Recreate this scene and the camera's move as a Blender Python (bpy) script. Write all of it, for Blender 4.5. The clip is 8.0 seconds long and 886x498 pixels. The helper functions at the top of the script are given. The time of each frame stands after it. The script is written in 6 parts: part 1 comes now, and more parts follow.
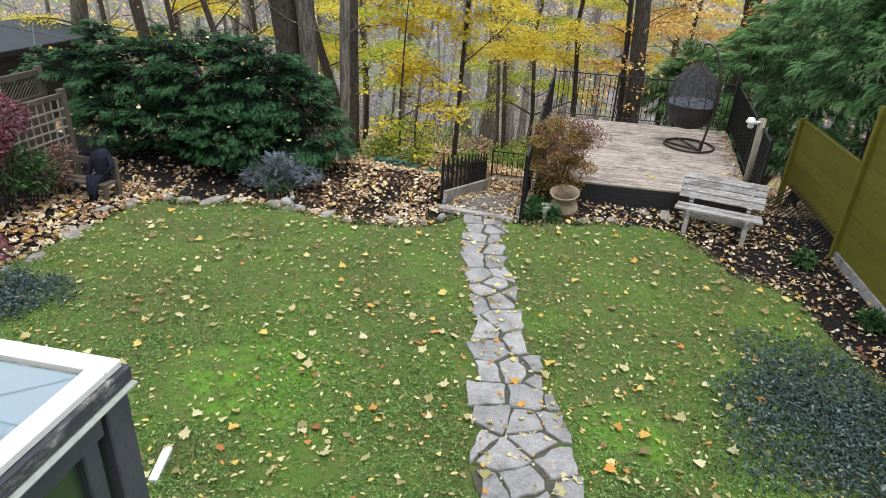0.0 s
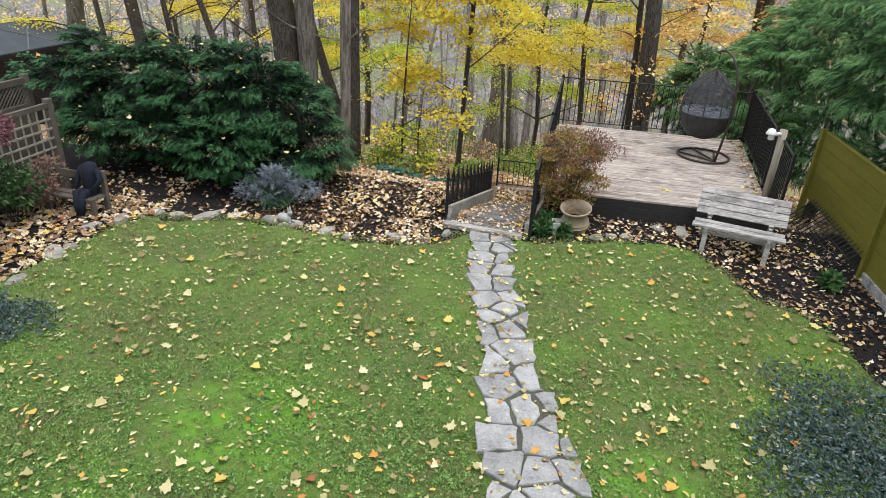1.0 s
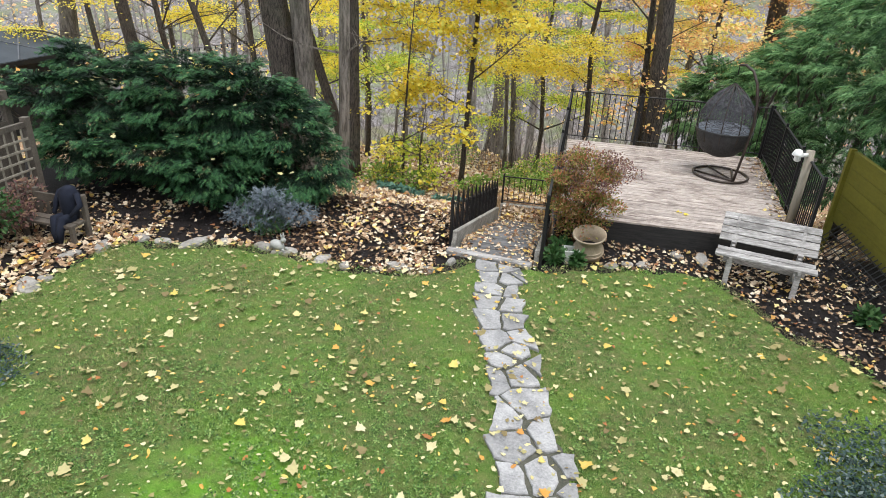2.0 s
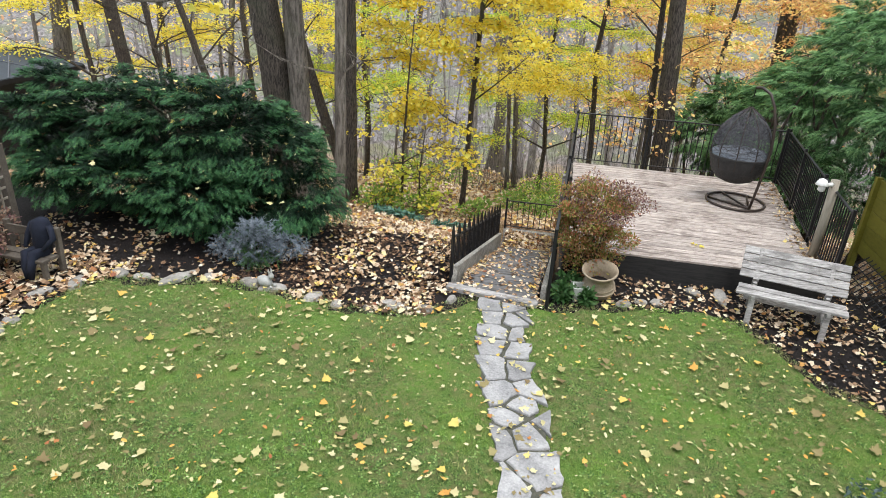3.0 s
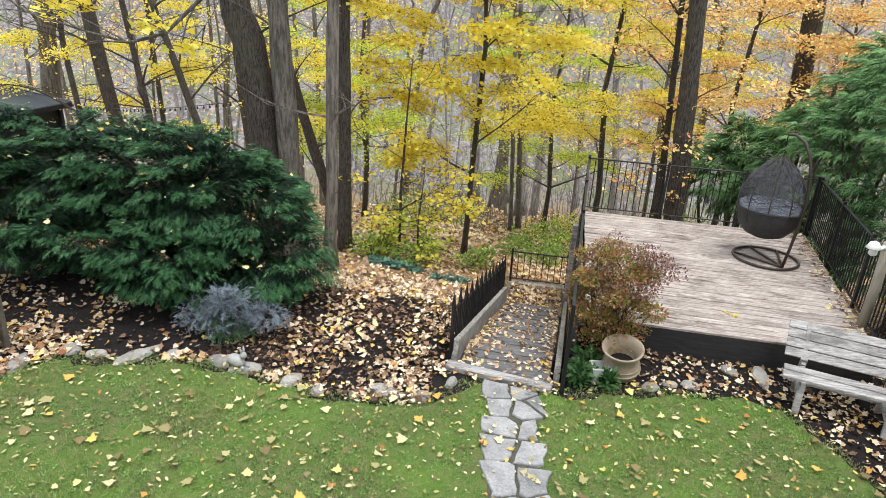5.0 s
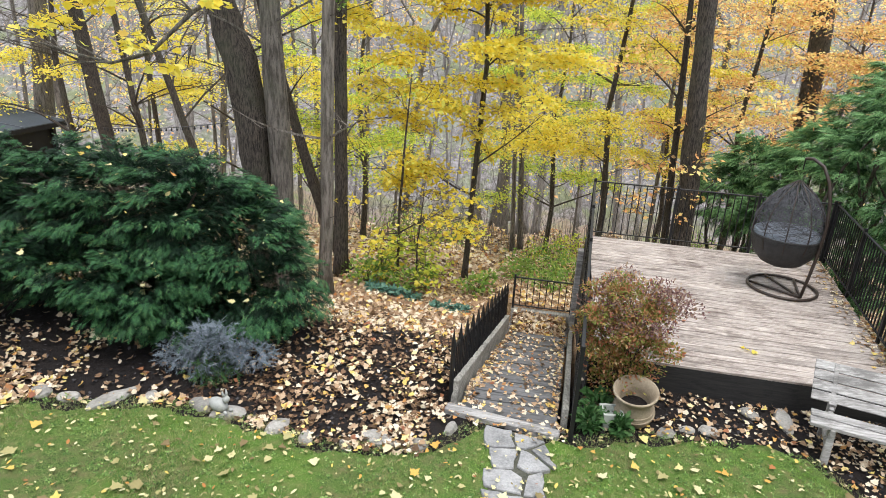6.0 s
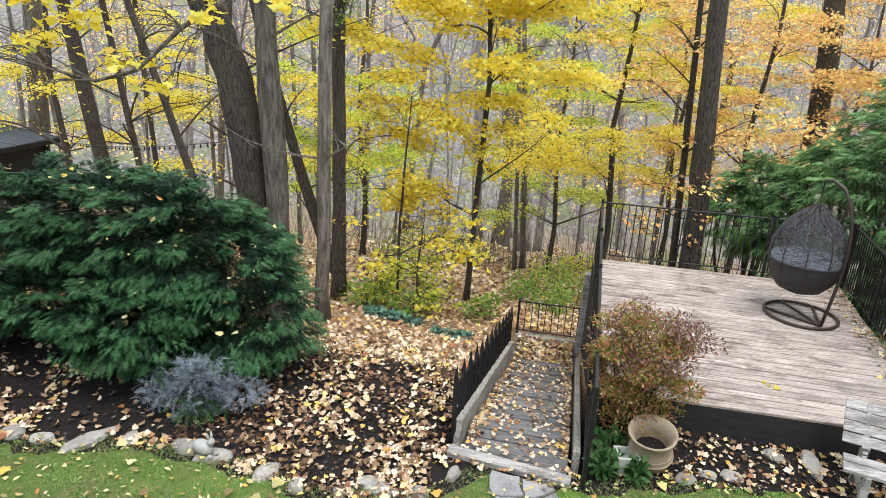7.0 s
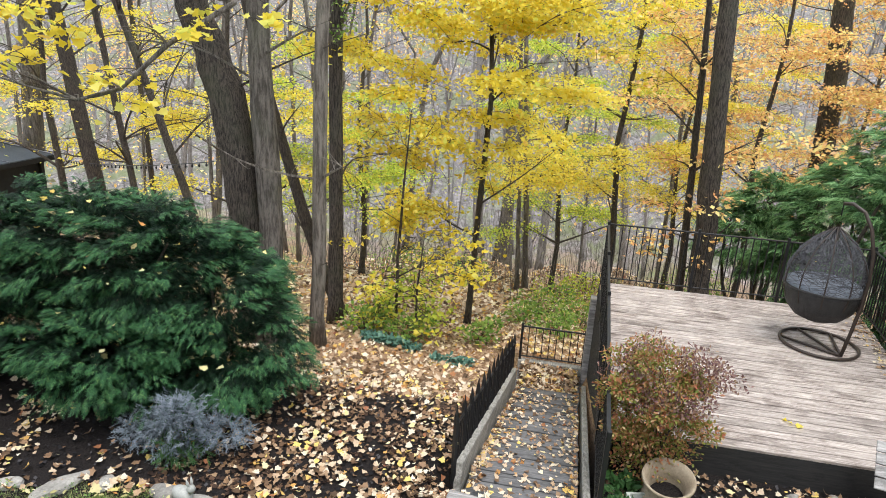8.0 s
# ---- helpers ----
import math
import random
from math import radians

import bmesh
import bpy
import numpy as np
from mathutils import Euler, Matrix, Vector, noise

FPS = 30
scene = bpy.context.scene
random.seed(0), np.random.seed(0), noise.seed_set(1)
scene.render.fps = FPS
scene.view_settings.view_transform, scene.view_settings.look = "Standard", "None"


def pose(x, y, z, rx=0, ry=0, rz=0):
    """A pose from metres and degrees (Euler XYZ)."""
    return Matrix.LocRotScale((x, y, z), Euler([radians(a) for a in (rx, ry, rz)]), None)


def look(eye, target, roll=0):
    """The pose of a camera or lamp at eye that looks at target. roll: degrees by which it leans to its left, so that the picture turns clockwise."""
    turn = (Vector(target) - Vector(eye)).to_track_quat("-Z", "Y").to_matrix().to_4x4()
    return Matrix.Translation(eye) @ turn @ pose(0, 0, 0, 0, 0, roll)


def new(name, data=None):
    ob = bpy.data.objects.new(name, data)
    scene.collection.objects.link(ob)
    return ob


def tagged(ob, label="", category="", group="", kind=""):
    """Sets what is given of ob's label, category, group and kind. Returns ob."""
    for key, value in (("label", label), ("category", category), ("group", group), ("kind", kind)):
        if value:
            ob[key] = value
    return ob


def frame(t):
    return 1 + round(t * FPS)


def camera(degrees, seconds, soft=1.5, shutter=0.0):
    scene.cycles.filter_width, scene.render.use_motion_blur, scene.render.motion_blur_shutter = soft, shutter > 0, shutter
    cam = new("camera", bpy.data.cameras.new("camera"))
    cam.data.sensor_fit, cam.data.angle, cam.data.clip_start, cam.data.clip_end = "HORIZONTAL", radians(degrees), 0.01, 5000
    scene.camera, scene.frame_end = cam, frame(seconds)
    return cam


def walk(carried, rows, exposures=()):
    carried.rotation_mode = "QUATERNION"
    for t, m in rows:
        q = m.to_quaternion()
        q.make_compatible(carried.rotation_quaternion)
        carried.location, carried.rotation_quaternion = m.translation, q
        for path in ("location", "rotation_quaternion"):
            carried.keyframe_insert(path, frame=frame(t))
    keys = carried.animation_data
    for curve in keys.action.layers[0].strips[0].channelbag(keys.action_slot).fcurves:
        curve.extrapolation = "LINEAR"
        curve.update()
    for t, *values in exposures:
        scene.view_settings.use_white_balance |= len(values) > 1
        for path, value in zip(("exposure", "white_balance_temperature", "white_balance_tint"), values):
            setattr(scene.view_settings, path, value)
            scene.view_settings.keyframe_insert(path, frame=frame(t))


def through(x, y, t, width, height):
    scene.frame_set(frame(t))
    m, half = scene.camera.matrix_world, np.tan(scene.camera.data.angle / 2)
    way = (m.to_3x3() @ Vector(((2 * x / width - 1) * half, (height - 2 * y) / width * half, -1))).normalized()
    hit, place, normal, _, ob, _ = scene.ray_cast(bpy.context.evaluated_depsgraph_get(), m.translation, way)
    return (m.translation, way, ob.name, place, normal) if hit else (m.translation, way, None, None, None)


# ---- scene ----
cam = camera(70.3, 8.0, 0.75)
METRES, EYE, TILT, LEAN, TURN = 4.6, 3.93, 0.0, 0.0, 9.8
ROWS = [
    (0.0, 0.0, 0.0, 0.0, 1.36, -26.0, -2.79),
    (0.5, -0.0059, 0.0469, 0.003, 1.46, -26.01, -2.8),
    (1.0, -0.0132, 0.1214, 0.0059, 1.55, -25.98, -2.8),
    (1.5, -0.0232, 0.2012, 0.0094, 1.59, -25.86, -2.8),
    (3.0, -0.0295, 0.4265, 0.0156, 1.76, -24.29, -2.87),
    (3.5, -0.0288, 0.4985, 0.0187, 1.83, -23.64, -2.86),
    (4.0, -0.0272, 0.5639, 0.0213, 1.87, -22.99, -2.86),
    (4.5, -0.0291, 0.6224, 0.0222, 1.91, -22.33, -2.87),
    (6.0, -0.0298, 0.7993, 0.0285, 2.04, -20.32, -2.87),
    (6.5, -0.0313, 0.8514, 0.0279, 2.05, -19.68, -2.87),
    (7.0, -0.0364, 0.9012, 0.0277, 2.11, -19.01, -2.88),
    (7.5, -0.0384, 0.9496, 0.0287, 2.17, -18.36, -2.88),
    (8.0, -0.0362, 0.9972, 0.0299, 2.22, -17.71, -2.89),
]
walk(cam, [(t, pose(0, 0, EYE, TILT, LEAN, TURN) @ pose(METRES * x, METRES * y, METRES * z, 90 + pitch, roll, yaw)) for t, x, y, z, yaw, pitch, roll in ROWS],
     exposures=[(0.0, 0.29), (1.5, 0.49), (3.0, 0.57), (8.0, 0.64)])

# ---- sky and light: a bright overcast autumn day ----
world = bpy.data.worlds.new("sky")
scene.world = world
world.use_nodes = True
wn = world.node_tree.nodes
wl = world.node_tree.links
wn.clear()
sky = wn.new("ShaderNodeTexSky")
sky.sky_type = "NISHITA"
sky.sun_disc = False
sky.sun_elevation = radians(70)
sky.sun_rotation = radians(150)
sky.dust_density = 4.0
veil = wn.new("ShaderNodeMixRGB")
veil.inputs[0].default_value = 0.72
veil.inputs[2].default_value = (8.9, 9.6, 10.1, 1)
wb = wn.new("ShaderNodeBackground")
wb.inputs[1].default_value = 0.15
wo = wn.new("ShaderNodeOutputWorld")
wl.new(sky.outputs[0], veil.inputs[1])
wl.new(veil.outputs[0], wb.inputs[0])
wl.new(wb.outputs[0], wo.inputs[0])
sun = new("sun", bpy.data.lights.new("sun", "SUN"))
sun.data.energy = 1.5
sun.data.angle = radians(25)
sun.data.color = (1.0, 0.98, 0.94)
sun.matrix_world = look((4, -4, 22), (0, 3, 0))


# ---- materials ----
def material(name, build, rough=0.8, metal=0.0, spec=0.3):
    m = bpy.data.materials.new(name)
    m.use_nodes = True
    nt = m.node_tree
    b = nt.nodes["Principled BSDF"]
    b.inputs["Roughness"].default_value = rough
    b.inputs["Metallic"].default_value = metal
    b.inputs["Specular IOR Level"].default_value = spec
    build(nt, b)
    return m


def node(nt, kind, **sets):
    n = nt.nodes.new(kind)
    for k, v in sets.items():
        n.inputs[k.replace("_", " ")].default_value = v
    return n


def place(nt, scale=(1, 1, 1), local=False):
    """Coordinates in metres: of the world, or of the object."""
    if local:
        src = nt.nodes.new("ShaderNodeTexCoord").outputs["Object"]
    else:
        src = nt.nodes.new("ShaderNodeNewGeometry").outputs["Position"]
    mp = nt.nodes.new("ShaderNodeMapping")
    mp.inputs["Scale"].default_value = scale
    nt.links.new(src, mp.inputs["Vector"])
    return mp.outputs[0]


def noisy(nt, co, scale, detail=5.0, rough=0.6):
    n = node(nt, "ShaderNodeTexNoise", Scale=scale, Detail=detail, Roughness=rough)
    nt.links.new(co, n.inputs["Vector"])
    return n.outputs["Fac"]


def ramp(nt, fac, stops):
    r = nt.nodes.new("ShaderNodeValToRGB")
    el = r.color_ramp.elements
    while len(el) < len(stops):
        el.new(0.5)
    for e, (p, c) in zip(el, stops):
        e.position = p
        e.color = (*c, 1)
    nt.links.new(fac, r.inputs[0])
    return r.outputs[0]


def blend(nt, fac, a, b, mode="MIX"):
    m = nt.nodes.new("ShaderNodeMixRGB")
    m.blend_type = mode
    for s, v in ((0, fac), (1, a), (2, b)):
        if isinstance(v, (int, float)):
            m.inputs[s].default_value = v
        elif isinstance(v, tuple):
            m.inputs[s].default_value = (*v, 1)
        else:
            nt.links.new(v, m.inputs[s])
    return m.outputs[0]


def bump(nt, b, height, strength=0.5, distance=0.01):
    n = node(nt, "ShaderNodeBump", Strength=strength, Distance=distance)
    nt.links.new(height, n.inputs["Height"])
    nt.links.new(n.outputs[0], b.inputs["Normal"])


def hues(name, stops, rough=0.7, spec=0.25, through=0.0, mottle=0.25, scale=30.0):
    """A leafy material: each leaf takes its own colour from the stops."""
    def build(nt, b):
        g = nt.nodes.new("ShaderNodeNewGeometry")
        c = ramp(nt, g.outputs["Random Per Island"], stops)
        f = noisy(nt, place(nt), scale, 3)
        c2 = blend(nt, mottle, c, ramp(nt, f, [(0.3, (0.35, 0.3, 0.25)), (0.7, (1.0, 1.0, 1.0))]), "MULTIPLY")
        nt.links.new(c2, b.inputs["Base Color"])
        if through:
            t = nt.nodes.new("ShaderNodeBsdfTranslucent")
            nt.links.new(c2, t.inputs[0])
            mx = nt.nodes.new("ShaderNodeMixShader")
            mx.inputs[0].default_value = through
            nt.links.new(b.outputs[0], mx.inputs[1])
            nt.links.new(t.outputs[0], mx.inputs[2])
            nt.links.new(mx.outputs[0], nt.nodes["Material Output"].inputs[0])
    return material(name, build, rough, 0, spec)


def surface(name, dark, light, scale=6.0, fine=80.0, stretch=(1, 1, 1), rough=0.8, metal=0.0, spec=0.3, relief=0.4, depth=0.004, vary=0.0, local=False):
    """Two scales of mottling between two colours, with fine relief; vary: by piece."""
    def build(nt, b):
        co = place(nt, stretch, local)
        big = noisy(nt, co, scale, 5)
        small = noisy(nt, co, fine, 4)
        f = blend(nt, 0.45, big, small)
        c = ramp(nt, f, [(0.32, dark), (0.68, light)])
        if vary:
            oi = nt.nodes.new("ShaderNodeObjectInfo")
            v = ramp(nt, oi.outputs["Random"], [(0.0, (1 - vary,) * 3), (1.0, (1, 1, 1))])
            c = blend(nt, 1.0, c, v, "MULTIPLY")
        nt.links.new(c, b.inputs["Base Color"])
        bump(nt, b, small, relief, depth)
    return material(name, build, rough, metal, spec)


def sep_y(nt, co, y0, y1):
    s_ = nt.nodes.new("ShaderNodeSeparateXYZ")
    nt.links.new(co, s_.inputs[0])
    m_ = nt.nodes.new("ShaderNodeMapRange")
    m_.inputs[1].default_value, m_.inputs[2].default_value = y0, y1
    nt.links.new(s_.outputs["Y"], m_.inputs[0])
    return m_.outputs[0]


def soil_build(nt, b):
    co = place(nt)
    f = noisy(nt, co, 60, 6)
    big = noisy(nt, co, 0.9, 4)
    c = ramp(nt, f, [(0.3, (0.006, 0.005, 0.006)), (0.7, (0.03, 0.025, 0.023))])
    lit = ramp(nt, noisy(nt, co, 28, 5), [(0.35, (0.12, 0.07, 0.04)), (0.5, (0.33, 0.20, 0.12)), (0.66, (0.56, 0.42, 0.29))])
    sep = nt.nodes.new("ShaderNodeSeparateXYZ")
    nt.links.new(co, sep.inputs[0])
    far = nt.nodes.new("ShaderNodeMapRange")
    far.inputs[1].default_value, far.inputs[2].default_value = 10.6, 13.0
    nt.links.new(sep.outputs["Y"], far.inputs[0])
    mask = blend(nt, 0.3, far.outputs[0], ramp(nt, big, [(0.4, (0, 0, 0)), (0.6, (1, 1, 1))]), "SCREEN")
    mask = blend(nt, 1.0, mask, far.outputs[0], "MULTIPLY")
    # lilac-grey far bank, its colour lightened to paint in the haze
    hazed_hill = ramp(nt, noisy(nt, co, 2.2, 9, 0.78), [(0.34, (0.045, 0.04, 0.038)), (0.5, (0.18, 0.166, 0.164)), (0.62, (0.335, 0.31, 0.315))])
    hazed_hill = blend(nt, ramp(nt, noisy(nt, co, 0.35, 5), [(0.48, (0, 0, 0)), (0.62, (0.7, 0.7, 0.7))]), hazed_hill, (0.17, 0.20, 0.09))
    moss = ramp(nt, noisy(nt, co, 0.8, 6, 0.7), [(0.5, (0, 0, 0)), (0.6, (0.6, 0.6, 0.6))])
    lit = blend(nt, blend(nt, 1.0, moss, ramp(nt, sep_y(nt, co, 14.5, 19.0), [(0.0, (0, 0, 0)), (1.0, (1, 1, 1))]), "MULTIPLY"), lit, (0.19, 0.28, 0.08))
    # the hazed colour takes over with distance
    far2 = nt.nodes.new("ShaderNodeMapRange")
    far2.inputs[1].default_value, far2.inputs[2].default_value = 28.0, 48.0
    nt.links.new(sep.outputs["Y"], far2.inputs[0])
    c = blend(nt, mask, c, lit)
    c = blend(nt, far2.outputs[0], c, hazed_hill)
    nt.links.new(c, b.inputs["Base Color"])
    bump(nt, b, f, 0.8, 0.02)


def lush_spot(nt):
    """Reseeded patches of fresh grass, ragged at the rim."""
    co = place(nt, (1, 1, 0))
    rag = noisy(nt, place(nt), 3.5, 5, 0.7)
    total = None
    for x, y, wide in ((-2.6, 4.55, 0.95), (0.95, 4.6, 0.6), (-3.4, 3.6, 0.5)):
        d = nt.nodes.new("ShaderNodeVectorMath")
        d.operation = "DISTANCE"
        nt.links.new(co, d.inputs[0])
        d.inputs[1].default_value = (x, y, 0)
        m = nt.nodes.new("ShaderNodeMapRange")
        m.inputs[1].default_value, m.inputs[2].default_value, m.inputs[3].default_value, m.inputs[4].default_value = wide * 0.5, wide, 1.0, 0.0
        nt.links.new(d.outputs["Value"], m.inputs[0])
        total = m.outputs[0] if total is None else blend(nt, 1.0, total, m.outputs[0], "LIGHTEN")
    return blend(nt, 1.0, total, ramp(nt, rag, [(0.38, (0.05, 0.05, 0.05)), (0.62, (0.75, 0.75, 0.75))]), "MULTIPLY")


def lawn_build(nt, b):
    co = place(nt)
    fine = noisy(nt, co, 120, 5)
    mid = noisy(nt, co, 9, 5)
    big = noisy(nt, co, 0.75, 4)
    c = ramp(nt, fine, [(0.38, (0.014, 0.028, 0.008)), (0.52, (0.085, 0.15, 0.032)), (0.68, (0.27, 0.36, 0.12))])
    c = blend(nt, ramp(nt, mid, [(0.45, (0, 0, 0)), (0.68, (0.7, 0.7, 0.7))]), c, (0.19, 0.155, 0.08))
    c = blend(nt, ramp(nt, big, [(0.42, (0, 0, 0)), (0.66, (0.5, 0.5, 0.5))]), c, (0.13, 0.26, 0.03))
    c = blend(nt, lush_spot(nt), c, (0.16, 0.36, 0.035))
    nt.links.new(c, b.inputs["Base Color"])
    bump(nt, b, fine, 0.9, 0.02)


def blade_build(nt, b):
    g_ = nt.nodes.new("ShaderNodeNewGeometry")
    c = ramp(nt, g_.outputs["Random Per Island"], [(0.0, (0.09, 0.15, 0.035)), (0.4, (0.24, 0.34, 0.085)), (0.7, (0.36, 0.46, 0.14)), (0.88, (0.50, 0.48, 0.25)), (1.0, (0.62, 0.54, 0.36))])
    co = place(nt)
    worn = ramp(nt, noisy(nt, co, 1.9, 8, 0.75), [(0.40, (0, 0, 0)), (0.56, (0.9, 0.9, 0.9))])
    lush = ramp(nt, noisy(nt, place(nt, (1, 1, 0)), 0.6, 3), [(0.5, (0, 0, 0)), (0.62, (0.8, 0.8, 0.8))])
    c = blend(nt, worn, c, (0.29, 0.265, 0.14))
    c = blend(nt, lush, c, (0.25, 0.48, 0.07))
    c = blend(nt, lush_spot(nt), c, (0.24, 0.54, 0.06))
    nt.links.new(c, b.inputs["Base Color"])


def bark(name, dark, light, ridge=9.0):
    def build(nt, b):
        co = place(nt, (1, 1, 0.16))
        r = noisy(nt, co, ridge * 5, 7, 0.75)
        m = noisy(nt, place(nt), 1.7, 4)
        c = ramp(nt, r, [(0.41, dark), (0.58, light)])
        c = blend(nt, ramp(nt, m, [(0.5, (0, 0, 0)), (0.75, (0.4, 0.4, 0.4))]), c, (0.10, 0.11, 0.07))
        nt.links.new(c, b.inputs["Base Color"])
        bump(nt, b, r, 1.0, 0.05)
    return material(name, build, 0.9)


def wood_build(dark, light, vary, along=0):
    def build(nt, b):
        st = [46, 46, 46]
        st[along] = 3.6
        co = place(nt, tuple(st))
        g = noisy(nt, co, 1.0, 6, 0.65)
        stain = noisy(nt, place(nt), 1.1, 4)
        c = ramp(nt, g, [(0.3, dark), (0.52, tuple(0.5 * (u + v) for u, v in zip(dark, light))), (0.7, light)])
        blot = noisy(nt, place(nt, (1.7, 5.0, 5.0) if along == 0 else (5.0, 1.7, 5.0)), 1.0, 8, 0.78)
        c = blend(nt, ramp(nt, blot, [(0.5, (0, 0, 0)), (0.6, (0.7, 0.7, 0.7))]), c, tuple(0.7 * v for v in dark))
        c = blend(nt, ramp(nt, stain, [(0.45, (0, 0, 0)), (0.7, (0.35, 0.35, 0.35))]), c, light)
        oi = nt.nodes.new("ShaderNodeObjectInfo")
        v = ramp(nt, oi.outputs["Random"], [(0.0, (1 - vary,) * 3), (1.0, (1, 1, 1))])
        nt.links.new(blend(nt, 1.0, c, v, "MULTIPLY"), b.inputs["Base Color"])
        bump(nt, b, g, 0.5, 0.004)
    return build


SOIL = material("soil_and_litter", soil_build, 0.95, 0, 0.15)
LAWN = material("lawn", lawn_build, 0.9, 0, 0.2)
BLADE = material("grass_blade", blade_build, 0.6, 0, 0.3)
STONE = surface("flagstone", (0.17, 0.17, 0.175), (0.47, 0.46, 0.46), 5, 45, rough=0.85, relief=0.5, depth=0.006, vary=0.3)
JOINT = surface("path_joint", (0.04, 0.045, 0.035), (0.12, 0.115, 0.09), 14, 90, rough=0.95, relief=0.8, depth=0.01)
ROCK = surface("garden_rock", (0.17, 0.16, 0.145), (0.50, 0.475, 0.44), 5, 45, rough=0.9, relief=0.8, depth=0.012, vary=0.35)
DECK = material("weathered_deck_board", wood_build((0.14, 0.10, 0.085), (0.70, 0.62, 0.57), 0.28, 0), 0.8)
GREYWOOD = material("grey_weathered_wood", wood_build((0.17, 0.16, 0.155), (0.54, 0.52, 0.51), 0.15, 0), 0.85)
DARKWOOD = material("dark_stained_wood", wood_build((0.018, 0.018, 0.02), (0.055, 0.052, 0.052), 0.25, 0), 0.8)
STEPWOOD = material("stair_board", wood_build((0.07, 0.07, 0.072), (0.22, 0.215, 0.22), 0.25, 0), 0.8)
STRINGWOOD = material("stringer_wood", wood_build((0.15, 0.14, 0.125), (0.48, 0.46, 0.42), 0.15, 1), 0.85)
POSTWOOD = surface("post_wood", (0.17, 0.15, 0.12), (0.38, 0.34, 0.28), 3, 40, (1, 1, 0.15), 0.85, relief=0.5)
LATTICEWOOD = surface("lattice_wood", (0.06, 0.05, 0.042), (0.165, 0.14, 0.115), 4, 40, rough=0.85, vary=0.2)
OLIVE = surface("olive_fence_paint", (0.115, 0.105, 0.012), (0.19, 0.17, 0.022), 2.0, 30, (1, 0.3, 1), 0.7, relief=0.25, depth=0.003, vary=0.15)
BLACK = surface("black_iron", (0.006, 0.006, 0.007), (0.018, 0.018, 0.02), 6, 90, rough=0.5, spec=0.35, relief=0.2)
BROWNIRON = surface("brown_metal", (0.02, 0.013, 0.010), (0.05, 0.032, 0.024), 6, 80, rough=0.45, spec=0.5, relief=0.15)
WICKER = surface("grey_wicker", (0.03, 0.03, 0.035), (0.12, 0.12, 0.135), 12, 120, rough=0.6, spec=0.4, relief=0.6)
SEATDARK = surface("dark_wicker_bowl", (0.012, 0.012, 0.013), (0.05, 0.047, 0.047), 10, 160, rough=0.55, spec=0.4, relief=0.9, depth=0.01)
CUSHION = surface("grey_cushion", (0.15, 0.17, 0.21), (0.34, 0.37, 0.42), 9, 90, rough=0.9, relief=0.4)
URN = surface("glazed_stoneware", (0.20, 0.15, 0.10), (0.42, 0.35, 0.26), 5, 50, rough=0.6, spec=0.4, relief=0.3)
CONCRETE = surface("pale_concrete", (0.30, 0.32, 0.30), (0.5, 0.52, 0.48), 8, 70, rough=0.9, relief=0.4)
WHITE = surface("white_paint", (0.70, 0.70, 0.69), (0.82, 0.82, 0.81), 3, 50, rough=0.45, spec=0.4, relief=0.08)
PLASTER = surface("white_figurine", (0.24, 0.25, 0.24), (0.46, 0.46, 0.44), 9, 80, rough=0.7, relief=0.2)
SLATE = surface("slate_grey_paint", (0.055, 0.058, 0.07), (0.10, 0.105, 0.125), 3, 40, rough=0.5, spec=0.4, relief=0.15)
ROOF = surface("grey_roof_sheet", (0.035, 0.042, 0.052), (0.065, 0.075, 0.09), 1.5, 30, rough=0.7, spec=0.25, relief=0.15)
DENIM = surface("dark_denim", (0.006, 0.008, 0.016), (0.016, 0.02, 0.036), 9, 140, rough=0.95, relief=0.5)
def chipped_build(nt, b):
    """Slate paint flaked off to pale weathered wood."""
    f = noisy(nt, place(nt, (9, 9, 22)), 1.0, 8, 0.75)
    c = ramp(nt, f, [(0.50, (0.06, 0.062, 0.075)), (0.57, (0.16, 0.155, 0.15)), (0.66, (0.46, 0.45, 0.43))])
    nt.links.new(c, b.inputs["Base Color"])
    bump(nt, b, f, 0.5, 0.004)


CHIPPED = material("flaking_slate_paint", chipped_build, 0.7)
BRICKWALL = surface("house_render", (0.32, 0.29, 0.26), (0.45, 0.42, 0.38), 2, 30, rough=0.9, relief=0.4)
BARK_DARK = bark("dark_furrowed_bark", (0.022, 0.018, 0.016), (0.115, 0.095, 0.08))
BARK_GREY = bark("smooth_grey_bark", (0.07, 0.06, 0.052), (0.20, 0.175, 0.155), 4.0)
BARK_PALE = bark("pale_ash_bark", (0.10, 0.085, 0.072), (0.27, 0.235, 0.205), 3.0)
# paled bark for distant trunks: haze mixed into the colour
BARK_FAR = bark("hazed_grey_bark", (0.15, 0.135, 0.13), (0.33, 0.305, 0.30), 3.0)
BARK_THIN = bark("thin_dark_bark", (0.03, 0.024, 0.02), (0.10, 0.08, 0.065), 12.0)
# needle colours carry shade: darkest inside the boughs, lighter lit tips outside
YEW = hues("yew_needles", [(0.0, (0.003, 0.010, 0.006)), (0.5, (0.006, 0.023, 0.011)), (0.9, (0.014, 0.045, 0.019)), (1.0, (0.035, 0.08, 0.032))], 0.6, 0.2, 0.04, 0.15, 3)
YEWTIP = hues("lit_yew_needles", [(0.0, (0.016, 0.060, 0.027)), (0.5, (0.034, 0.112, 0.044)), (0.88, (0.062, 0.165, 0.058)), (1.0, (0.14, 0.24, 0.08))], 0.55, 0.25, 0.06, 0.15, 3)
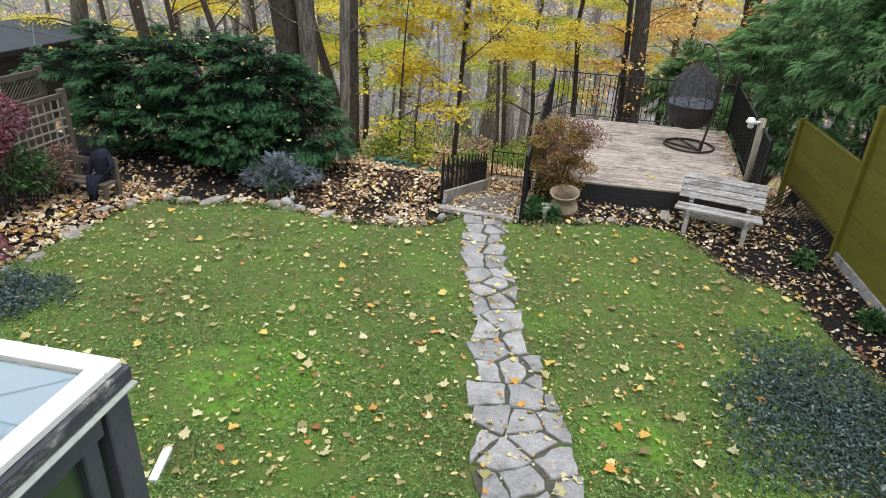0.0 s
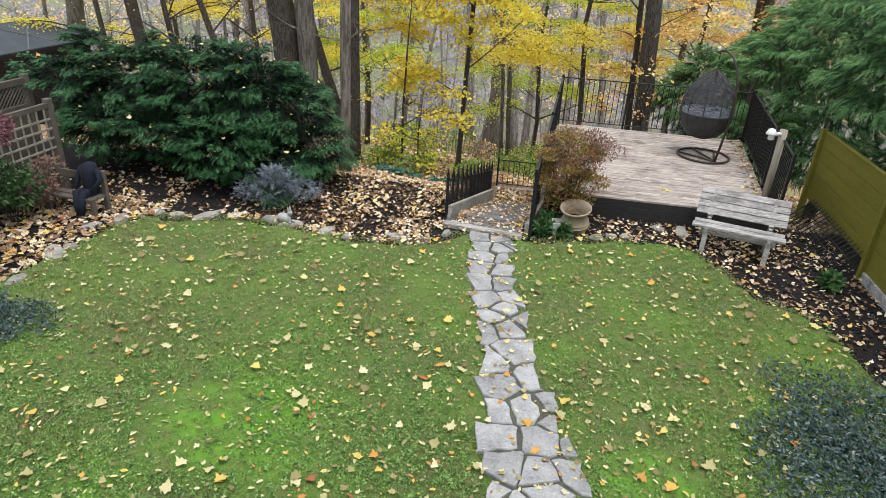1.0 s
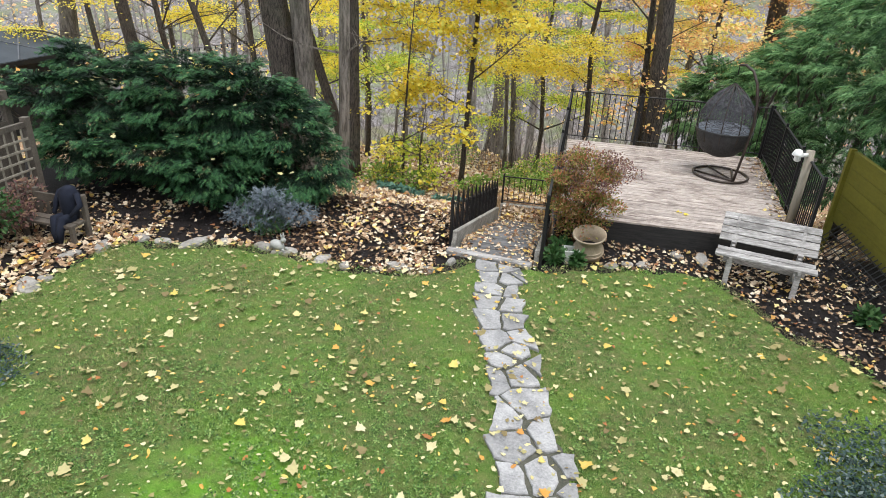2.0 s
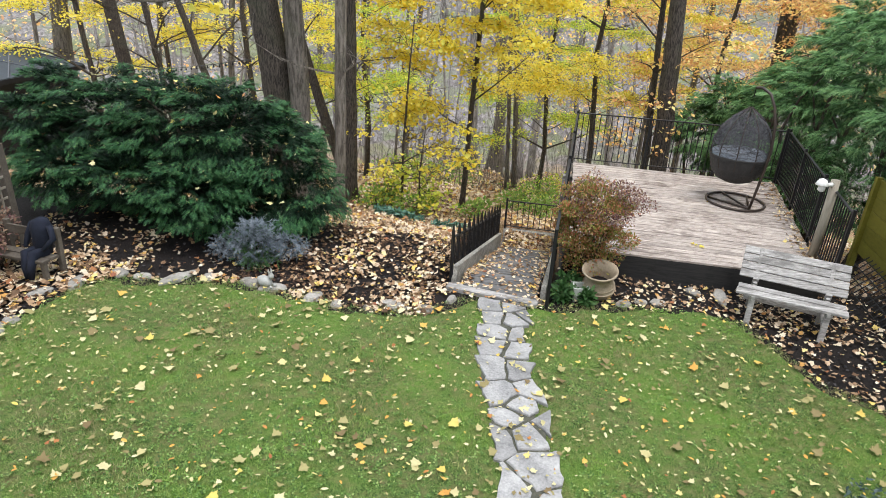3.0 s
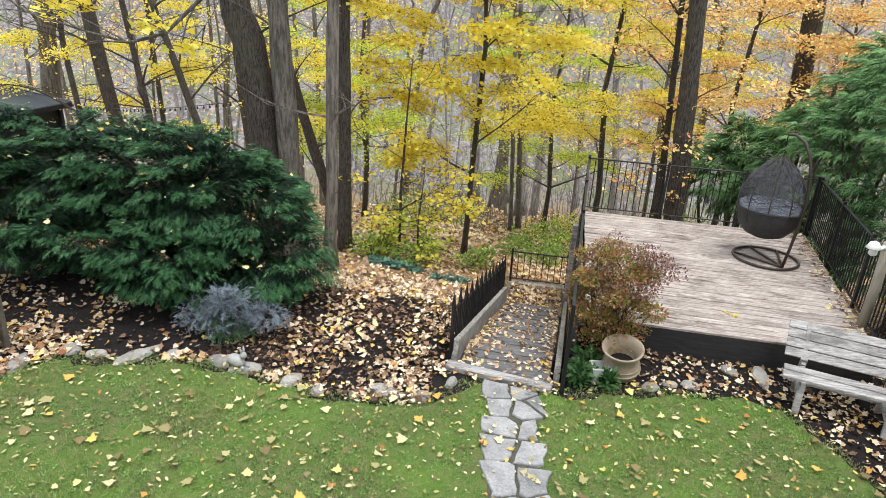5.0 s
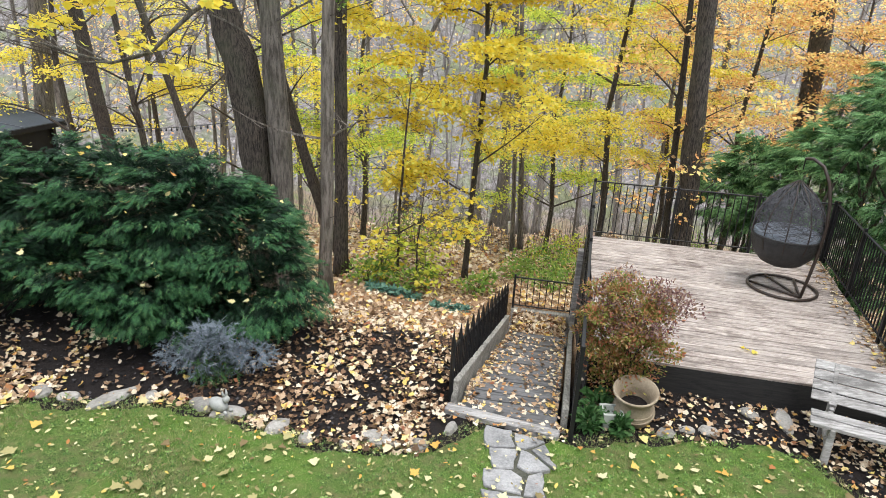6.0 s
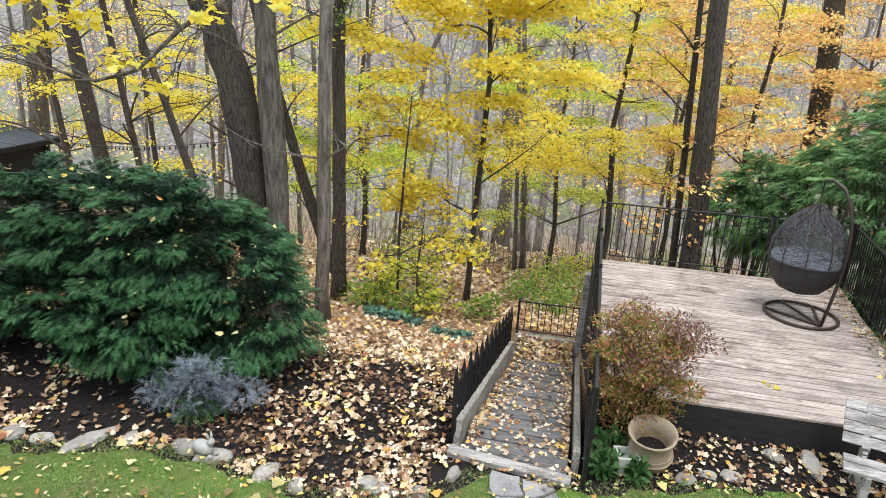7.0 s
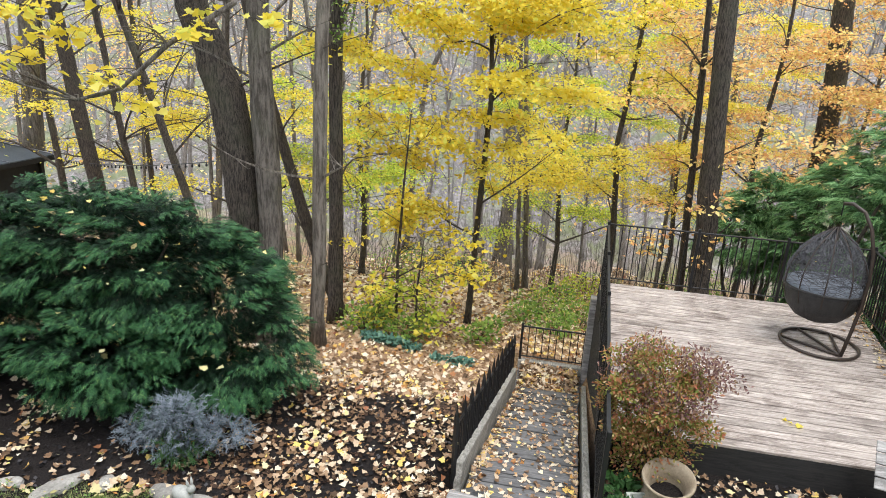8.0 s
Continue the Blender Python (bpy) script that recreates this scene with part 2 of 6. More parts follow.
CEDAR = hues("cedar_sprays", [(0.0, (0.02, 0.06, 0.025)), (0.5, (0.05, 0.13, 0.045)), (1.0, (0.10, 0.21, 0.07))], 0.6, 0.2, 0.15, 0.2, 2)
CEDARTIP = hues("lit_cedar_sprays", [(0.0, (0.10, 0.22, 0.085)), (0.5, (0.18, 0.36, 0.14)), (1.0, (0.31, 0.50, 0.22))], 0.6, 0.25, 0.25, 0.2, 2)
YELLOW = hues("yellow_maple_leaf", [(0.0, (0.78, 0.62, 0.05)), (0.35, (0.90, 0.74, 0.09)), (0.75, (0.92, 0.82, 0.20)), (0.93, (0.66, 0.70, 0.12)), (1.0, (0.84, 0.54, 0.12))], 0.55, 0.3, 0.55, 0.12, 5)
ORANGE = hues("orange_maple_leaf", [(0.0, (0.74, 0.36, 0.14)), (0.3, (0.86, 0.52, 0.20)), (0.6, (0.90, 0.70, 0.24)), (0.85, (0.92, 0.80, 0.34)), (1.0, (0.72, 0.38, 0.24))], 0.55, 0.3, 0.45, 0.12, 5)
GREENYEL = hues("turning_green_leaf", [(0.0, (0.30, 0.46, 0.06)), (0.5, (0.58, 0.66, 0.09)), (1.0, (0.82, 0.76, 0.12))], 0.55, 0.3, 0.5, 0.12, 5)
UNDER = hues("undergrowth_leaf", [(0.0, (0.10, 0.20, 0.035)), (0.5, (0.20, 0.34, 0.06)), (1.0, (0.36, 0.44, 0.10))], 0.6, 0.3, 0.3, 0.15, 4)
FALLEN = hues("fallen_leaf", [(0.0, (0.08, 0.05, 0.03)), (0.16, (0.24, 0.145, 0.085)), (0.36, (0.46, 0.31, 0.19)), (0.54, (0.66, 0.51, 0.36)), (0.70, (0.80, 0.69, 0.54)), (0.78, (0.86, 0.78, 0.63)), (0.86, (0.84, 0.66, 0.20)), (0.94, (0.62, 0.33, 0.10)), (1.0, (0.30, 0.11, 0.07))], 0.7, 0.25, 0.15, 0.3, 40)
OLDLEAF = hues("decayed_leaf", [(0.0, (0.035, 0.022, 0.018)), (0.5, (0.12, 0.07, 0.045)), (0.85, (0.26, 0.16, 0.09)), (1.0, (0.42, 0.29, 0.18))], 0.8, 0.2, 0.1, 0.3, 40)
PALELEAF = hues("pale_fallen_leaf", [(0.0, (0.20, 0.14, 0.07)), (0.25, (0.36, 0.32, 0.14)), (0.5, (0.54, 0.48, 0.24)), (0.72, (0.70, 0.64, 0.40)), (0.84, (0.68, 0.54, 0.14)), (0.93, (0.66, 0.34, 0.08)), (1.0, (0.36, 0.13, 0.06))], 0.7, 0.25, 0.15, 0.2, 40)
LAVENDER = hues("blue_grey_sage", [(0.0, (0.08, 0.11, 0.12)), (0.5, (0.16, 0.19, 0.23)), (1.0, (0.26, 0.29, 0.34))], 0.8, 0.2, 0.15, 0.15, 8)
BARBERRY = hues("barberry_leaf", [(0.0, (0.14, 0.18, 0.035)), (0.3, (0.26, 0.28, 0.06)), (0.5, (0.38, 0.22, 0.08)), (0.8, (0.42, 0.14, 0.08)), (1.0, (0.54, 0.42, 0.22))], 0.65, 0.3, 0.3, 0.2, 6)
MAUVE = hues("purple_barberry_leaf", [(0.0, (0.15, 0.075, 0.08)), (0.5, (0.22, 0.12, 0.11)), (0.85, (0.30, 0.19, 0.12)), (1.0, (0.42, 0.32, 0.24))], 0.65, 0.3, 0.3, 0.2, 6)
MULCH = hues("bark_mulch", [(0.0, (0.006, 0.006, 0.007)), (0.6, (0.022, 0.021, 0.024)), (1.0, (0.085, 0.08, 0.085))], 0.9, 0.2, 0, 0.2, 30)
CLOVER = hues("lawn_weed_leaf", [(0.0, (0.04, 0.09, 0.025)), (0.45, (0.13, 0.25, 0.06)), (0.85, (0.25, 0.40, 0.11)), (1.0, (0.36, 0.46, 0.17))], 0.6, 0.3, 0.2, 0.2, 6)
CRIMSON = hues("crimson_leaf", [(0.0, (0.12, 0.035, 0.055)), (0.6, (0.22, 0.075, 0.105)), (1.0, (0.36, 0.17, 0.21))], 0.65, 0.3, 0.3, 0.15, 6)
GREENLEAF = hues("garden_leaf", [(0.0, (0.025, 0.075, 0.02)), (0.6, (0.055, 0.14, 0.04)), (1.0, (0.12, 0.22, 0.08))], 0.6, 0.3, 0.25, 0.15, 6)
TEAL = hues("teal_ground_cover", [(0.0, (0.05, 0.13, 0.10)), (0.6, (0.10, 0.22, 0.17)), (1.0, (0.18, 0.32, 0.25))], 0.6, 0.3, 0.15, 0.15, 6)
IVYBLUE = hues("blue_green_ground_cover", [(0.0, (0.014, 0.034, 0.028)), (0.5, (0.045, 0.085, 0.075)), (0.85, (0.09, 0.13, 0.125)), (1.0, (0.22, 0.27, 0.26))], 0.6, 0.3, 0.15, 0.15, 6)


def glass_build(nt, b):
    b.inputs["Base Color"].default_value = (0.18, 0.27, 0.33, 1)
    b.inputs["Coat Weight"].default_value = 1.0
    b.inputs["Coat IOR"].default_value = 2.2
    b.inputs["Coat Roughness"].default_value = 0.02
    b.inputs["Transmission Weight"].default_value = 0.1


GLASS = material("tinted_glass", glass_build, 0.03, 0, 0.9)


# dark panes; the green of reflected foliage is put into the base colour
def dark_glass_build(nt, b):
    b.inputs["Base Color"].default_value = (0.06, 0.10, 0.05, 1)


DARKGLASS = material("dark_glass", dark_glass_build, 0.05, 0, 0.9)


# ---- shapes ----
rng = np.random.default_rng(7)


class Shape:
    """Points and faces gathered for one mesh."""

    def __init__(self):
        self.v, self.f = [], []

    def add(self, v, f):
        n = len(self.v)
        self.v += [tuple(p) for p in v]
        self.f += [tuple(i + n for i in q) for q in f]
        return self

    def box(self, sx, sy, sz, m=None, c=0.004):
        """A box with chamfered edges, centred, set by the matrix m."""
        c = min(c, 0.3 * min(sx, sy, sz))
        b = bmesh.new()
        bmesh.ops.create_cube(b, size=1.0, matrix=Matrix.Diagonal((sx, sy, sz, 1)))
        if c > 0:
            bmesh.ops.bevel(b, geom=b.edges[:], offset=c, segments=1, affect="EDGES")
        b.verts.index_update()
        m = m or Matrix()
        self.add([m @ p.co for p in b.verts], [[p.index for p in q.verts] for q in b.faces])
        b.free()
        return self

    def beam(self, a, b, w, h, up=(0, 0, 1), c=0.004):
        """A squared bar from a to b, w wide and h high."""
        a, b = Vector(a), Vector(b)
        d = (b - a).normalized()
        s = d.cross(Vector(up)).normalized()
        u = s.cross(d)
        m = Matrix((s, d, u)).transposed().to_4x4()
        m.translation = (a + b) / 2
        return self.box(w, (b - a).length, h, m, c)

    def tube(self, pts, radii, seg=8, rough=0.0, caps=True):
        pts = [Vector(p) for p in pts]
        n0, k = len(self.v), len(pts)
        side = None
        for i, p in enumerate(pts):
            d = (pts[min(i + 1, k - 1)] - pts[max(i - 1, 0)]).normalized()
            if side is None:
                side = d.orthogonal().normalized()
            side = (side - d * side.dot(d)).normalized()
            up = d.cross(side)
            r = radii[i] if isinstance(radii, (list, tuple)) else radii
            for j in range(seg):
                a = 2 * math.pi * j / seg
                rr = r * (1 + rough * noise.noise(Vector((p.x * 2 + 3 * math.cos(a), p.y * 2 + 3 * math.sin(a), p.z * 0.7))))
                self.v.append(tuple(p + (side * math.cos(a) + up * math.sin(a)) * rr))
        for i in range(k - 1):
            for j in range(seg):
                q = n0 + i * seg + j
                e = n0 + i * seg + (j + 1) % seg
                self.f.append((q, e, e + seg, q + seg))
        if caps:
            self.f.append(tuple(n0 + j for j in reversed(range(seg))))
            self.f.append(tuple(n0 + (k - 1) * seg + j for j in range(seg)))
        return self

    def lathe(self, profile, seg=28, m=None):
        m = m or Matrix()
        n0 = len(self.v)
        for r, z in profile:
            for j in range(seg):
                a = 2 * math.pi * j / seg
                self.v.append(tuple(m @ Vector((r * math.cos(a), r * math.sin(a), z))))
        for i in range(len(profile) - 1):
            for j in range(seg):
                q, e = n0 + i * seg + j, n0 + i * seg + (j + 1) % seg
                self.f.append((q, e, e + seg, q + seg))
        return self

    def mesh(self, name, mat, smooth=False):
        me = bpy.data.meshes.new(name)
        me.from_pydata(self.v, [], self.f)
        me.materials.append(mat)
        if smooth:
            me.shade_smooth()
        return me


def thing(name, loc, label, category, group="", kind="", turn=0):
    ob = new(name)
    ob.empty_display_size = 0.1
    ob.matrix_world = pose(*loc, 0, 0, turn)
    return tagged(ob, label, category, group, kind)


def part(name, shape, mat, parent, label="", smooth=False, at=None):
    """Links a shape (or a shared mesh) as one mesh object under its thing."""
    me = shape if isinstance(shape, bpy.types.Mesh) else shape.mesh(name, mat, smooth)
    ob = new(name, me)
    ob.parent = parent
    if at is not None:
        ob.matrix_basis = at
    return tagged(ob, label)


def solo(name, shape, mat, label, category, group="", kind="", smooth=False):
    me = shape if isinstance(shape, bpy.types.Mesh) else shape.mesh(name, mat, smooth)
    return tagged(new(name, me), label, category, group, kind)


def turns(yaw, tilt, roll):
    """Rotation matrices: roll about y, then tilt about x, then yaw about z."""
    cy, sy, ct, st, cr, sr = np.cos(yaw), np.sin(yaw), np.cos(tilt), np.sin(tilt), np.cos(roll), np.sin(roll)
    o, l = np.zeros_like(cy), np.ones_like(cy)
    z = np.stack([np.stack([cy, -sy, o], -1), np.stack([sy, cy, o], -1), np.stack([o, o, l], -1)], -2)
    x = np.stack([np.stack([l, o, o], -1), np.stack([o, ct, -st], -1), np.stack([o, st, ct], -1)], -2)
    y = np.stack([np.stack([cr, o, sr], -1), np.stack([o, l, o], -1), np.stack([-sr, o, cr], -1)], -2)
    return z @ x @ y


def strew(name, form, at, rot, size, mat):
    """One mesh of many copies of a small form."""
    tv, tf = np.array(form[0], float), np.array(form[1], int)
    n, k = len(at), len(tv)
    size = np.broadcast_to(size, (n,))
    v = np.einsum("nij,kj->nki", rot, tv) * size[:, None, None] + np.asarray(at)[:, None, :]
    f = tf[None] + (np.arange(n) * k)[:, None, None]
    me = bpy.data.meshes.new(name)
    fl = f.reshape(-1, tf.shape[1])
    me.vertices.add(n * k)
    me.vertices.foreach_set("co", v.reshape(-1))
    me.loops.add(fl.size)
    me.loops.foreach_set("vertex_index", fl.reshape(-1).astype(np.int32))
    me.polygons.add(len(fl))
    me.polygons.foreach_set("loop_start", np.arange(0, fl.size, tf.shape[1], dtype=np.int32))
    me.update(calc_edges=True)
    me.validate()
    me.materials.append(mat)
    return me


KITE = ([(0, 0, 0), (0.36, 0.42, 0.1), (0, 1, 0), (-0.36, 0.42, 0.1)], [(0, 1, 2), (0, 2, 3)])
OVAL = ([(0, 0, 0), (0.2, 0.25, 0.05), (0.22, 0.65, 0.06), (0, 1, 0), (-0.22, 0.65, 0.06), (-0.2, 0.25, 0.05)], [(0, 1, 2), (0, 2, 3), (0, 3, 4), (0, 4, 5)])


def maple_form():
    rad = [(-90, 0.34), (-62, 0.50), (-40, 0.68), (-22, 0.52), (2, 0.92), (22, 0.70), (38, 0.60), (62, 0.78), (76, 0.74), (90, 1.0)]
    pts = [(r * math.cos(radians(a)), r * math.sin(radians(a))) for a, r in rad]
    pts += [(-x, y) for x, y in reversed(pts[1:-1])]
    v = [(0, -0.02, 0.0)] + [(x * 0.5, y * 0.5, 0.20 * x * x + 0.10 * y * y - 0.05 * math.sin(5 * x + 2 * y)) for x, y in pts]
    return v, [(0, i, i % len(pts) + 1) for i in range(1, len(pts) + 1)]


def spray_form(n=7, droop=0.35, wide=0.5):
    """A flat evergreen spray: narrow leaflets on both sides of a drooping stalk."""
    v, f = [], []
    for i in range(n):
        t = (i + 0.5) / n
        y, z, s = t, -droop * t * t, 1 if i % 2 else -1
        l = wide * (1 - 0.6 * t)
        tip = (s * l * 0.75, y + l * 0.75, z - 0.1 * l)
        b = len(v)
        v += [(0, y - 0.09, z), (0, y + 0.09, z), tip]
        f.append((b, b + 1, b + 2))
    b = len(v)
    v += [(-0.07, 0.6, -droop * 0.36), (0.07, 0.6, -droop * 0.36), (0, 1.15, -droop * 1.25)]
    f.append((b, b + 1, b + 2))
    return v, f


TREFOIL = ([], [])
for k_ in range(3):
    a_ = k_ * 2.094
    TREFOIL[0].extend([(u * math.cos(a_) - w * math.sin(a_), u * math.sin(a_) + w * math.cos(a_), z_) for u, w, z_ in ((0.08, 0, 0), (0.62, -0.34, 0.16), (0.95, 0, 0.08), (0.62, 0.34, 0.16))])
    TREFOIL[1].extend([(4 * k_, 4 * k_ + 1, 4 * k_ + 2), (4 * k_, 4 * k_ + 2, 4 * k_ + 3)])
MAPLE, SPRAY, FERN = maple_form(), spray_form(), spray_form(9, 0.5, 0.42)
YEWFAN = spray_form(8, 0.25, 0.62)
TUFT = ([(-0.05, 0, 0), (0.05, 0, 0), (0.12, 0.3, 1), (0.2, 0.1, 0), (0.28, 0.02, 0), (0.5, -0.3, 0.8), (-0.2, -0.1, 0), (-0.26, 0, 0), (-0.55, 0.2, 0.75)], [(0, 1, 2), (3, 4, 5), (6, 7, 8)])


# ---- ground ----
def smooth(e0, e1, x):
    t = np.clip((np.asarray(x, float) - e0) / (e1 - e0), 0, 1)
    return t * t * (3 - 2 * t)


def stair_z(y):
    """The run of the garden stairs, falling away from the lawn."""
    return -np.clip(np.asarray(y, float) - 9.6, 0, 4.4) * 0.325


def ground_z(x, y, cut=True):
    x, y = np.asarray(x, float), np.asarray(y, float)
    z = -np.clip(y - 10.8, 0, 2.2) * 0.33 - np.clip(y - 13, 0, 29) * 0.26
    z = z + np.clip(y - 48, 0, 80) * 0.36
    z = z + 0.10 * smooth(8.9, 9.9, y) * smooth(11.8, 10.6, y) * smooth(-1.9, -2.6, x)
    wob = 0.05 * np.sin(1.9 * x + 0.7 * y) + 0.04 * np.sin(0.8 * x - 1.7 * y)
    z = z + wob * smooth(11, 14, y) * (1 + smooth(20, 45, y) * 12)
    if cut:
        inside = smooth(-1.95, -1.78, x) * smooth(-0.2, -0.38, x) * smooth(9.3, 9.7, y) * smooth(15.6, 15.2, y)
        z = z * (1 - inside) + inside * (stair_z(y) - 0.32)
    return z


gx = np.concatenate([-np.geomspace(900, 13, 34), np.arange(-12, -2.4, 0.3), np.arange(-2.3, 0.2, 0.1), np.arange(0.3, 8, 0.3), np.geomspace(8.2, 900, 36)])
gy = np.concatenate([-np.geomspace(600, 3, 16), np.arange(-2, 8.8, 0.5), np.arange(8.9, 16.2, 0.15), np.arange(16.4, 30, 0.6), np.geomspace(31, 1500, 50)])
X, Y = np.meshgrid(gx, gy)
Z = ground_z(X, Y)
nx, ny = len(gx), len(gy)
gs = Shape()
gs.v = np.stack([X, Y, Z], -1).reshape(-1, 3).tolist()
gs.f = [(j * nx + i, j * nx + i + 1, (j + 1) * nx + i + 1, (j + 1) * nx + i) for j in range(ny - 1) for i in range(nx - 1)]
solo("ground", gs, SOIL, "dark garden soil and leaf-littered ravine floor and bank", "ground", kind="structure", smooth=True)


def bed_edge(x):
    """How far the lawn reaches back, by x."""
    x = np.asarray(x, float)
    left = np.interp(x, [-7.2, -6.65, -6.45, -6.3, -6.0, -5.5, -5.0, -4.4, -3.8, -3.2, -2.7, -2.2, -1.85, -1.55, -1.3], [4.6, 5.1, 6.7, 8.05, 8.42, 8.38, 8.62, 8.66, 8.64, 8.54, 8.42, 8.6, 8.64, 9.02, 9.25])
    right = np.interp(x, [-0.6, -0.3, 0.36, 1.0, 1.6, 2.0, 2.15, 2.4, 2.65, 3.3, 3.42, 3.55, 3.75, 4.3], [9.18, 9.24, 9.46, 9.62, 9.76, 9.7, 9.35, 8.9, 8.3, 7.9, 7.1, 6.55, 6.0, 5.2])
    return np.where(x < -1.0, left, right)


# the lawn: a thin sod sheet with an uneven rim
lx = np.arange(-7.0, 4.31, 0.12)
ls = Shape()
rows = 60
for i, x in enumerate(lx):
    top = float(bed_edge(x)) + 0.05 * math.sin(9 * x) + 0.03 * math.sin(23 * x)
    for j in range(rows + 1):
        t = j / rows
        y = -1.2 + (top + 1.2) * t
        ls.v.append((x, y, 0.022 + 0.012 * math.sin(2.1 * x + 1.3 * y) * math.sin(1.7 * y - x) if j < rows else -0.02))
for i in range(len(lx) - 1):
    for j in range(rows):
        a = i * (rows + 1) + j
        ls.f.append((a, a + rows + 1, a + rows + 2, a + 1))
solo("lawn", ls, LAWN, "worn green autumn lawn with clover and fallen leaves", "lawn", kind="structure", smooth=True)


def path_mid(y):
    y = np.asarray(y, float)
    return np.interp(y, [2.0, 3.7, 4.2, 4.75, 5.8, 6.3, 7.2, 8.0, 9.0, 9.4], [0.5, 0.13, 0.05, -0.06, -0.33, -0.42, -0.64, -0.82, -0.9, -0.95])


def path_half(y):
    return np.interp(np.asarray(y, float), [2.0, 3.7, 4.2, 4.75, 5.8, 6.3, 7.2, 8.0, 9.0, 9.4], [0.47, 0.46, 0.44, 0.42, 0.36, 0.30, 0.34, 0.30, 0.33, 0.34])


# ---- stepping path of irregular flagstones ----
path = thing("garden_path", (0, 0, 0), "irregular pale grey flagstone path set in the lawn", "path", kind="structure")
ps = Shape()
n = 60
for i in range(n + 1):
    y = 2.2 + (9.16 - 2.2) * i / n
    m_, h_ = float(path_mid(y)), float(path_half(y)) - 0.08 + 0.03 * math.sin(7 * y) + 0.025 * math.sin(17 * y)
    for s in (-1, 1):
        ps.v.append((m_ + s * h_, y, 0.038))
for i in range(n):
    ps.f.append((2 * i, 2 * i + 1, 2 * i + 3, 2 * i + 2))
part("joint_bed", ps, JOINT, path, "dark earth and leaf filled joints")
SEEDS = [(-1.08, 9.0), (-.8, 9.06), (-.62, 8.9), (-1.02, 8.72), (-.78, 8.7), (-.94, 8.4), (-.64, 8.42), (-.95, 8.08), (-.65, 8.05), (-.89, 7.64), (-.6, 7.68), (-.76, 7.2), (-.41, 7.37), (-.53, 7.06), (-.63, 6.86),
         (-.72, 6.55), (-.43, 6.66), (-.24, 6.85), (-.3, 6.25), (-.6, 5.95), (-.03, 5.8), (-.42, 5.55), (.14, 5.45), (-.12, 5.32), (-.4, 5.22), (.2, 5.17), (-.35, 4.86),
         (.07, 4.92), (.34, 4.94), (-.24, 4.52), (.06, 4.5), (.34, 4.6), (-.36, 4.25), (-.06, 4.1), (.13, 4.32), (.36, 4.1), (-.19, 3.68), (.1, 3.83), (.5, 3.8), (.27, 3.6), (-.1, 3.2), (.35, 3.15)]


def clip(poly, nx_, ny_, d):
    """Keep the part of a polygon where nx*x + ny*y < d."""
    out = []
    for i in range(len(poly)):
        p, q = poly[i - 1], poly[i]
        a, b = nx_ * p[0] + ny_ * p[1] - d, nx_ * q[0] + ny_ * q[1] - d
        if (a < 0) != (b < 0):
            t = a / (a - b)
            out.append((p[0] + t * (q[0] - p[0]), p[1] + t * (q[1] - p[1])))
        if b < 0:
            out.append(q)
    return out


random.seed(5)
for k, (sx, sy) in enumerate(SEEDS):
    poly = [(float(path_mid(y)) + s * float(path_half(y)), y) for s, ys in ((-1, np.linspace(sy + 0.6, sy - 0.6, 4)), (1, np.linspace(sy - 0.6, sy + 0.6, 4))) for y in ys]
    poly = [(px + random.uniform(-0.12, 0.05) * (1 if px > float(path_mid(py)) else -1), py) for px, py in poly]
    poly = clip(poly, 0.17, 1, 8.97)
    for j, (ox, oy) in enumerate(SEEDS):
        if j != k and abs(oy - sy) < 1.4:
            dx, dy = ox - sx, oy - sy
            l = math.hypot(dx, dy)
            poly = clip(poly, dx / l, dy / l, (dx * (ox + sx) + dy * (oy + sy)) / (2 * l) - 0.013 - 0.014 * ((j * k) % 3) / 2)
            if len(poly) < 3:
                break
    if len(poly) < 3:
        continue
    rim = []
    for i in range(len(poly)):
        p, q = poly[i - 1], poly[i]
        l = math.hypot(q[0] - p[0], q[1] - p[1])
        for s in range(max(1, int(l / 0.09))):
            t = s / max(1, int(l / 0.09))
            w = 0.019 if l > 0.09 else 0.008
            rim.append((p[0] + t * (q[0] - p[0]) + random.uniform(-w, w), p[1] + t * (q[1] - p[1]) + random.uniform(-w, w)))
    h = 0.058 + random.uniform(-0.006, 0.008)
    cx, cy = sum(p[0] for p in rim) / len(rim), sum(p[1] for p in rim) / len(rim)
    st = Shape()
    m_ = len(rim)
    st.v = [(x - cx, y - cy, 0.02) for x, y in rim] + [(x - cx, y - cy, h - 0.010) for x, y in rim]
    st.v += [((x - cx) * 0.955, (y - cy) * 0.955, h + random.uniform(-0.002, 0.002)) for x, y in rim]
    for r_ in range(2):
        st.f += [(r_ * m_ + i, r_ * m_ + (i + 1) % m_, (r_ + 1) * m_ + (i + 1) % m_, (r_ + 1) * m_ + i) for i in range(m_)]
    st.f.append(tuple(2 * m_ + i for i in range(m_)))
    part("flagstone", st, STONE, path, at=pose(cx, cy, 0))


# ---- timber deck ----
DZ = 0.37
DECK_L, DECK_F, DECK_B = -0.15, 10.5, 15.05


def deck_right(y):
    return 3.28 + (y - 10.5) * 0.114


